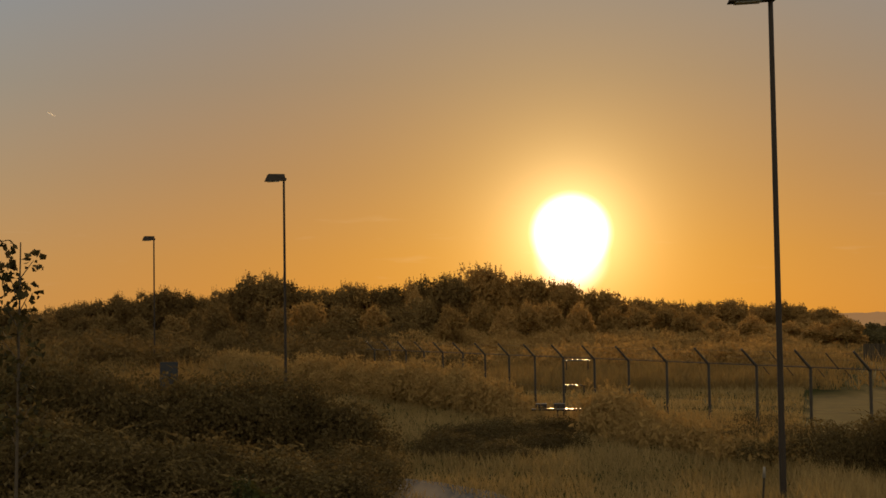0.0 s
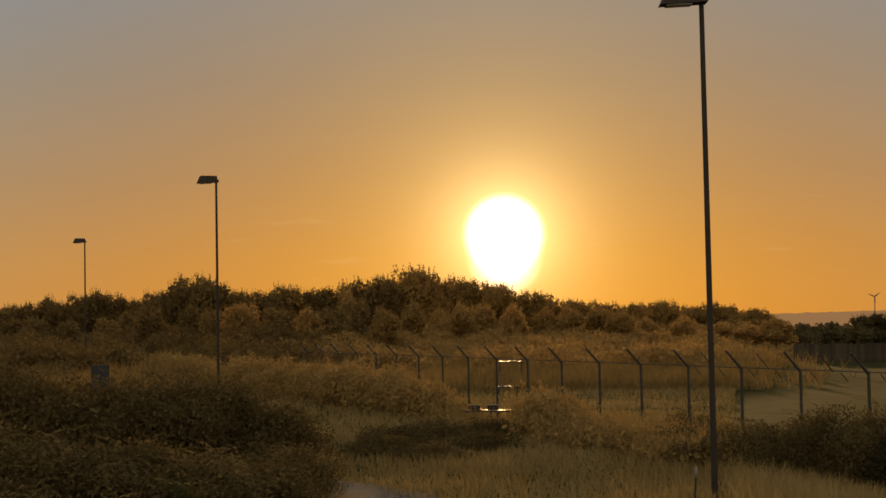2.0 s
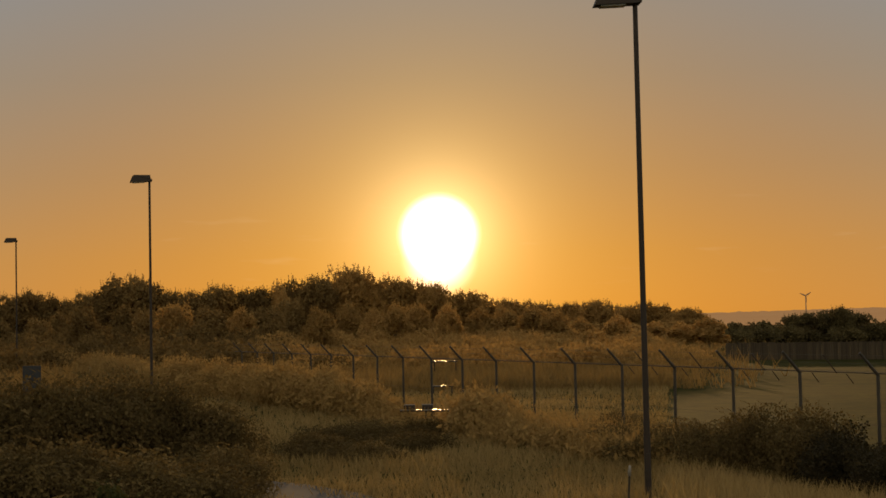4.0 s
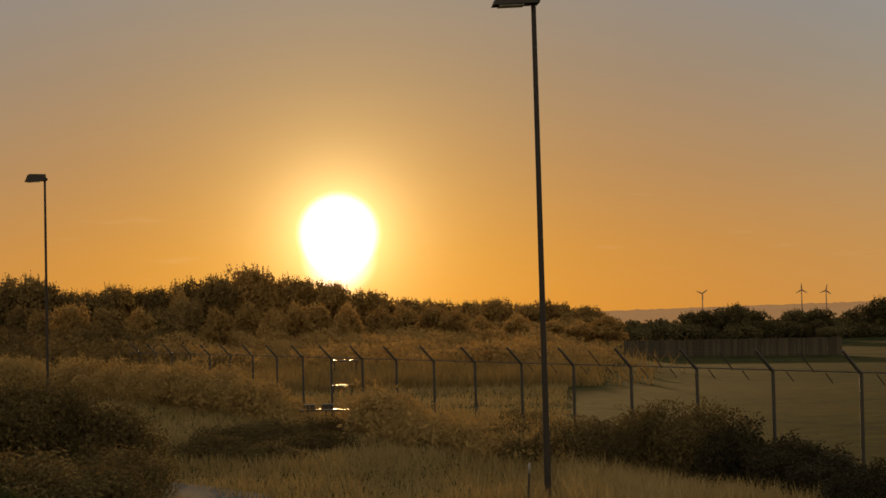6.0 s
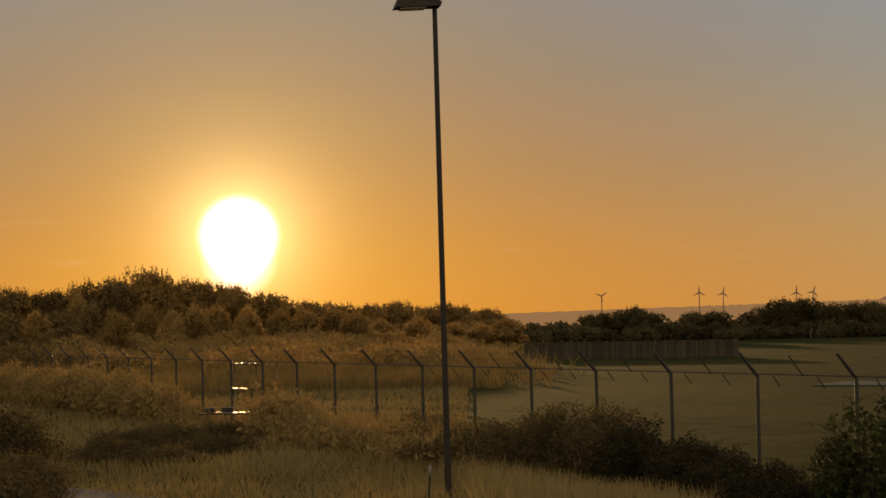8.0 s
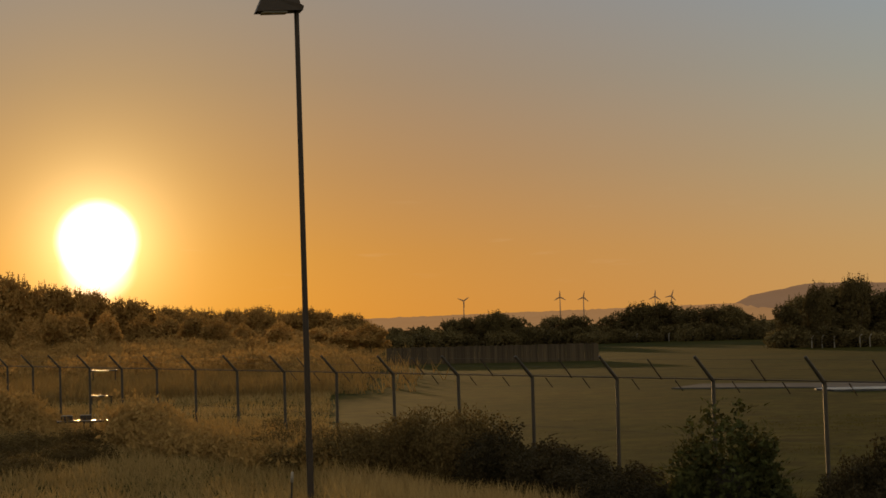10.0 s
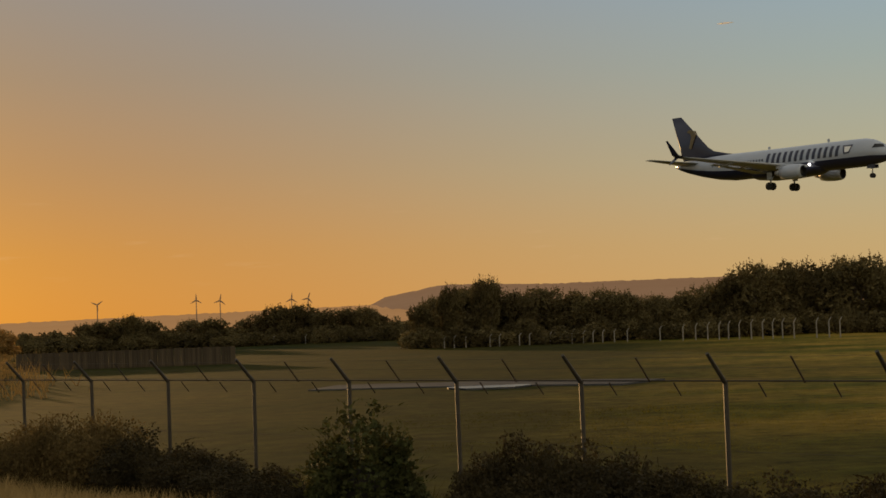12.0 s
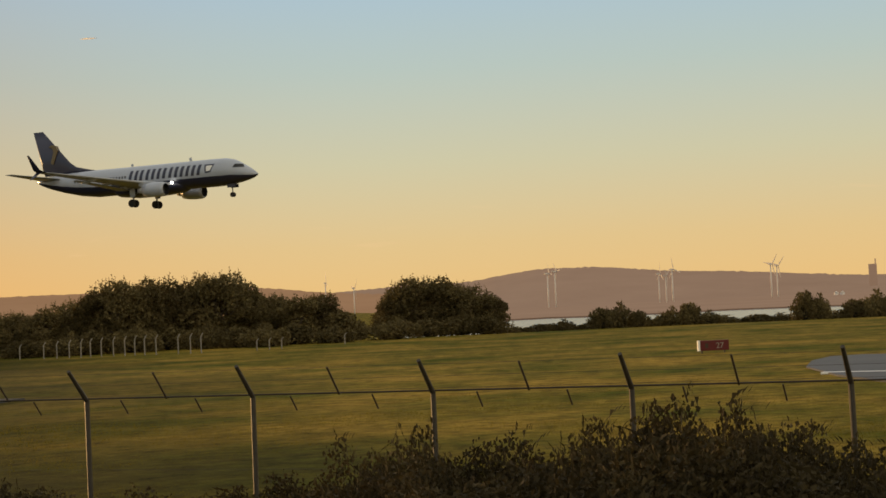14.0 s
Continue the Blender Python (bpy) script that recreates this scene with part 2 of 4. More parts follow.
M_TURBINE = material("white_tower_paint", (0.55, 0.50, 0.45), (0.48, 0.44, 0.40), scale=0.1, rough=0.6, bump=0)
# copy of the tower paint with backlit shade put into its colour
M_TURBINE_BACKLIT = material("shaded_tower_paint", (0.22, 0.16, 0.11), (0.18, 0.13, 0.09), scale=0.1, rough=0.6, bump=0)
M_WHITE = material("white_aircraft_paint", (0.34, 0.37, 0.43), (0.30, 0.33, 0.38), scale=0.7, rough=0.28, bump=0.01, spec=0.5)
M_NAVY = material("navy_aircraft_paint", (0.016, 0.017, 0.036), (0.02, 0.021, 0.044), scale=0.7, rough=0.3, bump=0.01, spec=0.5)
M_GOLD = material("gold_paint", (0.15, 0.115, 0.06), (0.12, 0.09, 0.045), scale=2, rough=0.4, bump=0.01)
M_GREY = material("grey_wing_skin", (0.36, 0.37, 0.38), (0.28, 0.29, 0.30), scale=1.2, rough=0.4, bump=0.02, stretch=(1, 0.2, 1))
M_DARK = material("dark_interior", (0.012, 0.012, 0.013), (0.02, 0.02, 0.02), scale=5, rough=0.4, bump=0)
M_RUBBER = material("tyre_rubber", (0.02, 0.02, 0.02), (0.03, 0.028, 0.027), scale=9, rough=0.85, bump=0.2)
M_LIGHT = material("lit_landing_lamp", (0.9, 0.9, 0.9), (0.8, 0.8, 0.8), bump=0, emit=((1.0, 0.95, 0.85), 6.0))
M_RED = material("red_sign_face", (0.10, 0.008, 0.008), (0.075, 0.007, 0.007), scale=4, rough=0.5, bump=0.03)
M_SIGNWHITE = material("white_sign_paint", (0.75, 0.74, 0.70), (0.65, 0.63, 0.60), scale=5, rough=0.5, bump=0.03)
M_BLUE = material("faded_blue_panel", (0.018, 0.021, 0.026), (0.024, 0.027, 0.032), scale=4, rough=0.5, bump=0.05)


# ---- builders ----
def link_mesh(name, me, mat, parent=None, label=""):
    me.materials.clear()
    me.materials.append(mat)
    ob = new(name, me)
    if parent is not None:
        ob.parent = parent
    if label:
        tagged(ob, label)
    return ob


def part(name, bm, mat, parent=None, label="", smooth=False):
    me = bpy.data.meshes.new(name)
    bm.to_mesh(me)
    bm.free()
    if smooth:
        for f in me.polygons:
            f.use_smooth = True
    return link_mesh(name, me, mat, parent, label)


def raw(name, verts, faces, mat, parent=None, label="", smooth=False):
    me = bpy.data.meshes.new(name)
    me.from_pydata(verts, [], faces)
    me.update()
    if smooth:
        for f in me.polygons:
            f.use_smooth = True
    return link_mesh(name, me, mat, parent, label)


def root(name, label, category, group="", kind=""):
    return tagged(new(name), label, category, group, kind)


def add_box(bm, size, m=Matrix.Identity(4), bevel=0.0):
    made = bmesh.ops.create_cube(bm, size=1, matrix=m @ Matrix.Diagonal((*size, 1)))["verts"]
    if bevel:
        edges = list({e for v in made for e in v.link_edges})
        bmesh.ops.bevel(bm, geom=edges, offset=bevel, segments=2, affect="EDGES", profile=0.6)


def add_rod(bm, a, b, r1, r2=None, sides=8):
    a, b = Vector(a), Vector(b)
    turn = (b - a).to_track_quat("Z", "Y").to_matrix().to_4x4()
    bmesh.ops.create_cone(bm, cap_ends=True, segments=sides, radius1=r1, radius2=r1 if r2 is None else r2,
                          depth=(b - a).length, matrix=Matrix.Translation((a + b) / 2) @ turn)


def box(name, size, mat, parent, m=Matrix.Identity(4), bevel=0.0, label=""):
    bm = bmesh.new()
    add_box(bm, size, m, bevel)
    return part(name, bm, mat, parent, label)


def rod(name, a, b, r1, mat, parent, r2=None, sides=8, label=""):
    bm = bmesh.new()
    add_rod(bm, a, b, r1, r2, sides)
    return part(name, bm, mat, parent, label, smooth=sides > 8)


def loft(rings, close=True):
    """Verts and faces through rings of points, each ring closed."""
    n = len(rings[0])
    verts = [tuple(p) for r in rings for p in r]
    faces = []
    for i in range(len(rings) - 1):
        for j in range(n):
            a, b = i * n + j, i * n + (j + 1) % n
            faces.append((a, b, b + n, a + n))
    if close:
        faces.append(tuple(range(n))[::-1])
        faces.append(tuple(range((len(rings) - 1) * n, len(rings) * n)))
    return verts, faces


def leaf_cloud(rng, lumps, count, size, long=1.7, upright=0.0, inner=0.62):
    """Leaves on and within lumps (x, y, z, rx, ry, rz)."""
    lumps = np.array(lumps, float)
    area = lumps[:, 3] * lumps[:, 5]
    pick = rng.choice(len(lumps), count, p=area / area.sum())
    d = rng.normal(size=(count, 3))
    d /= np.linalg.norm(d, axis=1)[:, None]
    reach = inner + (1.08 - inner) * rng.random(count) ** 0.8
    c = lumps[pick, :3] + d * lumps[pick, 3:] * reach[:, None]
    c[:, 2] = np.maximum(c[:, 2], 0.02)
    u = rng.normal(size=(count, 3))
    u[:, 2] += upright * np.abs(rng.normal(size=count))
    u /= np.linalg.norm(u, axis=1)[:, None]
    w = np.cross(u, rng.normal(size=(count, 3)))
    w /= np.linalg.norm(w, axis=1)[:, None]
    s = size * (0.6 + 0.8 * rng.random(count))[:, None]
    lift = np.cross(u, w) * s * 0.18
    verts = np.stack([c - u * s * long * 0.5, c + w * s * 0.5 + lift, c + u * s * long * 0.5, c - w * s * 0.5 + lift], 1).reshape(-1, 3)
    faces = np.arange(count * 4).reshape(-1, 4)
    return verts.tolist(), faces.tolist()


# hidden solid lump, added to stop light passing through the leaves
def bush_core(spread, height):
    bm = bmesh.new()
    bmesh.ops.create_icosphere(bm, subdivisions=2, radius=1, matrix=Matrix.Translation((0, 0, height * 0.16)) @ Matrix.Diagonal((spread * 0.4, spread * 0.4, height * 0.22, 1)))
    for v in bm.verts:
        v.co += noise.noise_vector(v.co * 1.7 / spread) * 0.12 * spread
        v.co.z = max(v.co.z, -0.05)
    return bm


def shoots(rng, lumps, count, length, width, arch=0.0):
    """Thin shoots that stand out of the tops of lumps, upright or arching over."""
    verts, faces = [], []
    lumps = np.array(lumps, float)
    for i in range(count):
        x, y, z, rx, ry, rz = lumps[rng.integers(len(lumps))]
        a, r = rng.random() * 6.283, rng.random() ** 0.5 * 0.8
        p = np.array((x + rx * r * math.cos(a), y + ry * r * math.sin(a), z + rz * math.sqrt(1 - r * r) * 0.9))
        lean = np.array((rng.normal() * (0.16 + arch), rng.normal() * (0.16 + arch), 1.0))
        h = length * (0.4 + rng.random() * 0.9)
        for k in range(7):
            q = p + lean * h * (k / 7) - np.array((0, 0, arch * 1.1 * h * (k / 7) ** 2))
            side = rng.normal(size=3) * width * (1.3 - k / 7)
            side[2] = abs(side[2])
            b = len(verts)
            verts += [tuple(q), tuple(q + side + lean * h * 0.06), tuple(q + lean * h * 0.2)]
            faces.append((b, b + 1, b + 2))
    return verts, faces


def join_meshes(*pairs):
    verts, faces = [], []
    for v, f in pairs:
        b = len(verts)
        verts += v
        faces += [tuple(i + b for i in q) for q in f]
    return verts, faces


def tree(label, seed, height=7.0, spread=2.6, leaves=1450, size=0.38, lumps=11, clear=0.14, mat=None, spikes=60, group="tree belt"):
    rng = np.random.default_rng(seed)
    ob = root("tree", label, "tree", group)
    bm = bmesh.new()
    add_rod(bm, (0, 0, 0), (0, 0, height * 0.45), 0.16, 0.1)
    parts = []
    for i in range(lumps):
        a, r = rng.random() * 6.283, spread * (0.25 + 0.6 * rng.random() ** 0.6)
        z = height * (clear + 0.12 + (0.72 - clear) * rng.random())
        fade = 1 - 0.55 * max(0, z / height - 0.5) * 2
        w = spread * (0.30 + 0.22 * rng.random())
        parts.append((r * fade * math.cos(a), r * fade * math.sin(a), z, w, w, w * 0.85))
        add_rod(bm, (0, 0, height * 0.12 + 0.3 * z), (parts[-1][0], parts[-1][1], z), 0.06, 0.02, 5)
    parts.append((0, 0, height * 0.86, spread * 0.4, spread * 0.4, height * 0.13))
    parts.append((0, 0, height * 0.5, spread * 0.7, spread * 0.7, height * 0.33))
    part("trunk", bm, M_BARK, ob)
    v, f = join_meshes(leaf_cloud(rng, parts, leaves, size), shoots(rng, parts, spikes, 0.75, 0.16))
    raw("crown", v, f, mat or M_LEAF, ob)
    return ob


def bush(label, seed, height=2.0, spread=1.6, leaves=7500, size=0.062, lumps=18, mat=None, spikes=45, name="bush", group="", slope=0.5):
    rng = np.random.default_rng(seed)
    ob = root(name, label, "bush", group)
    parts = []
    for i in range(lumps):
        a, r = rng.random() * 6.283, spread * 0.8 * rng.random() ** 0.5
        top = height * (1.0 - slope * (r / spread) ** 1.3) * (0.72 + 0.28 * rng.random())
        w = spread * (0.15 + 0.19 * rng.random())
        parts.append((r * math.cos(a), r * math.sin(a), top - w * 0.8, w, w, w * 0.8))
        parts.append((r * math.cos(a), r * math.sin(a), top * 0.4, w * 1.15, w * 1.15, top * 0.42))
    v, f = join_meshes(leaf_cloud(rng, parts, leaves, size, 1.35, inner=0.4), shoots(rng, parts, spikes, 0.36, 0.02 if size < 0.2 else 0.07, 0.75 if size < 0.2 else 0.0))
    raw("leaves", v, f, mat or M_BRAMBLE, ob)
    part("light_block_core", bush_core(spread, height), M_BUSH_CORE, ob)
    return ob


def tufts(rng, count, az0, az1, d0, d1, tall, wide, where=None):
    """Grass blades in threes, spread evenly over the view of a stretch of ground."""
    az = radians(az0) + radians(az1 - az0) * rng.random(count)
    d = d0 * (d1 / d0) ** rng.random(count)
    if where is not None:
        keep = where(np.degrees(az), d)
        az, d = az[keep], d[keep]
    n = len(d)
    base = np.stack([d * np.sin(az), d * np.cos(az), np.full(n, -0.03)], 1)
    patch = np.array([0.6 + 0.9 * max(0, 0.5 + noise.noise(Vector((x / 5, y / 5, 3)))) for x, y, _ in base])
    verts = []
    for k in range(3):
        h = tall * patch * (0.5 + 0.8 * rng.random(n))
        lean = rng.normal(size=(n, 3)) * 0.35 * h[:, None]
        lean[:, 2] = h
        a = rng.random(n) * 6.283
        w = np.stack([np.cos(a), np.sin(a), np.zeros(n)], 1) * (wide * (d / d0) ** 0.8)[:, None]
        o = base + rng.normal(size=(n, 3)) * np.array((0.12, 0.12, 0))
        verts.append(np.stack([o - w, o + w, o + lean], 1))
    v = np.concatenate(verts, 1).reshape(-1, 3)
    return v.tolist(), np.arange(len(v)).reshape(-1, 3).tolist()


def placed(az, d, z, turn, sx, sz):
    return Matrix.LocRotScale(at(az, d, z), Euler((0, 0, turn)), (sx, sx, sz))


class Grove:
    """Sets the first of each model down, and copies of it after that."""

    def __init__(self, models):
        self.models, self.used = models, set()

    def put(self, i, m):
        ob = self.models[i % len(self.models)]
        if ob not in self.used:
            self.used.add(ob)
            ob.matrix_basis = m
            return ob
        return copy_thing_plain(ob, m)


def copy_thing_plain(ob, m):
    keep = ob.matrix_basis.copy()
    ob.matrix_basis = Matrix.Identity(4)
    made = copy_thing(ob, m)
    ob.matrix_basis = keep
    return made


# ---- ground, water and distance ----
def smooth(a, b, x):
    t = min(1, max(0, (x - a) / (b - a)))
    return t * t * (3 - 2 * t)


def ground_height(az, d):
    z = 0.05 * noise.noise(Vector((d * math.sin(radians(az)) / 14, d * math.cos(radians(az)) / 14, 0))) * smooth(6, 30, d)
    sea = smooth(33, 40, az) * (1 - smooth(140, 170, az))
    z -= sea * 24 * smooth(174, 300, d)
    z += sea * 4 * smooth(1900, 1960, d)
    return z


azs = [-180 + 4 * i for i in range(38)] + [-28 + 0.5 * i for i in range(180)] + [62 + 4 * i for i in range(30)]
rings = [0.0] + [1.5 * 1.075 ** i for i in range(200) if 1.5 * 1.075 ** i < 4880] + [4900]
gv, gf = [], []
for d in rings:
    for az in azs:
        gv.append(tuple(at(az, d, ground_height(az, d))))
na = len(azs)
for i in range(len(rings) - 1):
    for j in range(na):
        a, b = i * na + j, i * na + (j + 1) % na
        gf.append((a, b, b + na, a + na))
tagged(raw("ground", gv, gf, M_GROUND, smooth=True), "rough green and straw grass airfield ground", "ground", kind="structure")


def sheet(name, points, mat, label, category, z):
    bm = bmesh.new()
    bm.faces.new([bm.verts.new((p.x, p.y, z)) for p in points])
    made = bmesh.ops.extrude_face_region(bm, geom=bm.faces[:])["geom"]
    for v in made:
        if isinstance(v, bmesh.types.BMVert):
            v.co.z -= 0.16
    bmesh.ops.recalc_face_normals(bm, faces=bm.faces[:])
    return tagged(part(name, bm, mat), label, category, kind="structure")


sheet("water", [at(az, 260) for az in range(30, 100, 5)] + [at(az, 2500) for az in range(95, 25, -5)], M_SEA,
      "calm silver estuary water beyond the field", "water", -21.2)
# far bank and fields carry the same emitted haze as the hills
sheet("mud_bank", [at(az, 1850 + 40 * math.sin(az * 0.9)) for az in range(30, 100, 2)] + [at(az, 4300) for az in range(98, 28, -2)], M_HAZE_MAUVE,
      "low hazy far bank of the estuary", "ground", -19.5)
sheet("far_fields", [at(az, 700) for az in range(-40, 37, 4)] + [at(az, 4300) for az in range(36, -41, -4)], M_HAZE_ORANGE,
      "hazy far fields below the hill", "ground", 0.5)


def ridge(name, az0, az1, dist, rise_of, label, mat):
    rng_v, faces, cols = [], [], 0
    n = int((az1 - az0) / 0.12)
    for i in range(n + 1):
        az = az0 + (az1 - az0) * i / n
        el = rise_of(az) + 0.022 * noise.noise(Vector((az * 2.1, 0, 1))) + 0.03 * noise.noise(Vector((az * 8, 3, 1))) + 0.02 * noise.noise(Vector((az * 19, 3, 1)))
        top = height_at(el, dist)
        for k, (dd, f) in enumerate(((-700, 0), (-450, 0.4), (-150, 0.85), (0, 1.0), (180, 0.7))):
            rng_v.append(tuple(at(az, dist + dd, -26 + (top + 26) * f * (1 if f in (0, 1) else 1 + 0.04 * noise.noise(Vector((az, k, 0)))))))
    for i in range(n):
        for k in range(4):
            a = i * 5 + k
            faces.append((a, a + 5, a + 6, a + 1))
    return tagged(raw(name, rng_v, faces, mat, smooth=True), label, "hill", kind="structure")


ridge("backdrop_low_hill", -2, 22, 4400, lambda a: 0.12 + 0.012 * a, "long low hazy brown hill on the horizon", M_HAZE_ORANGE)
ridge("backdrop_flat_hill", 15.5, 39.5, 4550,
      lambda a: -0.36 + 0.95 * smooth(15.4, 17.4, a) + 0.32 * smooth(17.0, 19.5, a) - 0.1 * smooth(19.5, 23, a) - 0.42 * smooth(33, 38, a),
      "steep-ended flat-topped hazy hill", M_HAZE_BROWN)
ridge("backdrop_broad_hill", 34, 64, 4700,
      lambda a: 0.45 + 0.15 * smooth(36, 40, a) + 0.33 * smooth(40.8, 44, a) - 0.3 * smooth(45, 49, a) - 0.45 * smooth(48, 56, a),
      "broad hazy brown hill across the estuary", M_HAZE_MAUVE)


# ---- roads and the taxiway ----
def strip(name, centre, width, mat, label, category, z):
    left, right = [], []
    for i, p in enumerate(centre):
        a, b = centre[max(0, i - 1)], centre[min(len(centre) - 1, i + 1)]
        n = Vector((-(b - a).y, (b - a).x, 0)).normalized() * width / 2
        left.append(p + n)
        right.append(p - n)
    return sheet(name, left + right[::-1], mat, label, category, z)


strip("road", [at(-13.5, 40), at(-12, 38.6), at(-10.5, 37.2), at(-9, 35.2), at(-7.8, 32.5), at(-7, 28), at(-7, 20)], 2.2, M_ASPHALT,
      "narrow grey asphalt lane between rough grass", "road", 0.09)
strip("taxiway", [at(15, 85), at(17, 84), at(20, 82.5), at(23, 80.5), at(25.8, 78.5)], 4.4, M_ASPHALT,
      "wet grey asphalt strip across the grass", "road", 0.07)
sheet("runway_apron", [at(52.4, 74.5), at(52.6, 80.2), at(53.2, 84.0), at(54.2, 85.0), at(58, 83.1), at(64, 76.4), at(64, 61.1), at(58, 59.2), at(55, 61.6), at(53.4, 66.8)],
      M_DAMP, "rounded end of a grey asphalt taxiway", "road", 0.07)
strip("taxiway_line", [at(52.9, 69.2), at(54, 68.8), at(56, 68.1), at(60, 66.9)], 0.35, M_SIGNWHITE, "worn white painted taxiway line", "road marking", 0.078)
puddle = [at(20.6 + 1.3 * math.cos(a) * (1 + 0.2 * math.sin(3 * a)), 77.9 + 1.6 * math.sin(a) * (1 + 0.3 * math.cos(2 * a))) for a in np.linspace(0, 6.283, 28)[:-1]]
sheet("puddle", puddle, M_WATER, "bright puddle of standing water on the asphalt", "water", 0.10)


# ---- the fence with cranked posts ----
FENCE_FAR, FENCE_AZ = 22.4, 64.0
fence = root("security_fence", "galvanised security fence with cranked post tops", "fence")
fn = at(FENCE_AZ, 1.0)
fu = Vector((fn.y, -fn.x, 0))


def fence_post(s, rng):
    base = fn * FENCE_FAR + fu * s
    bm = bmesh.new()
    tilt = fu * rng.normal() * 0.02
    add_rod(bm, base + Vector((0, 0, -0.1)), base + tilt + Vector((0, 0, 2.3)), 0.042, 0.04, 10)
    add_rod(bm, base + tilt + Vector((0, 0, 2.285)), base + tilt - fn * 0.46 + Vector((0, 0, 2.78)), 0.04, 0.03, 10)
    part("post", bm, M_STEEL, fence)


rng = np.random.default_rng(5)
for k in range(29):
    s = -1.0 - 3.0 * k
    fence_post(s, rng)
    for share, z0, z1, r in () if k > 13 else ((0.5, 2.3, 2.72, 0.016), (0.29, 2.08, 2.3, 0.013), (0.74, 2.08, 2.3, 0.013)):
        p = fn * (FENCE_FAR - 0.02) + fu * (s - 3 * share)
        rod("arm", p + Vector((0, 0, z0)), p - fn * 0.36 * (z1 - z0) / 0.42 + Vector((0, 0, z1)), r, M_POLE, fence, sides=6)
ends = [fn * FENCE_FAR + fu * s for s in (1.5, -86.5)]
rod("top_rail", ends[0] + Vector((0, 0, 2.32)), ends[1] + Vector((0, 0, 2.32)), 0.013, M_POLE, fence, sides=6)
for off, z in ((0.05, 2.36), (0.22, 2.54), (0.40, 2.72), (0.0, 1.2)):
    rod("wire", ends[0] - fn * off + Vector((0, 0, z)), ends[1] - fn * off + Vector((0, 0, z)), 0.0022, M_STEEL, fence, sides=4)


# ---- lamp posts ----
def lamp_post(label):
    ob = root("street_lamp", label, "street lamp", "car park lamp posts")
    bm = bmesh.new()
    add_rod(bm, (0, 0, -0.1), (0, 0, 1.4), 0.066, 0.066, 14)
    add_rod(bm, (0, 0, 1.4), (0, 0, 9.8), 0.06, 0.048, 14)
    part("pole", bm, M_POLE, ob)
    prof = [(-0.82, 9.74), (0.10, 9.78), (0.12, 9.86), (0.05, 9.90), (0.03, 10.05), (-0.62, 10.06), (-0.70, 10.02)]
    rings = [[(x, y * (1 - 0.25 * (z > 9.95)), z) for x, z in prof] for y in (-0.19, 0.19)]
    v, f = loft(rings)
    head = raw("lamp_head", v, f, M_POLE, ob)
    box("lens", (0.5, 0.28, 0.03), M_LENS, head, Matrix.Translation((-0.45, 0, 9.742)) @ pose(0, 0, 0, 0, -2.5, 0), label="pale glass lamp lens")
    box("door_hatch", (0.09, 0.02, 0.5), M_POLE, ob, Matrix.Translation((0, -0.064, 0.75)), 0.004)
    return ob


lamp = lamp_post("tall dark steel lamp post with flat square head")
lamp.matrix_basis = pose(*at(2.30, 33.25), 0, -0.2, 8)
copy_thing_plain(lamp, pose(*at(-14.23, 72.2), 0, 0, 16))
copy_thing_plain(lamp, pose(*at(-18.57, 121.0), 0, 0, 20))


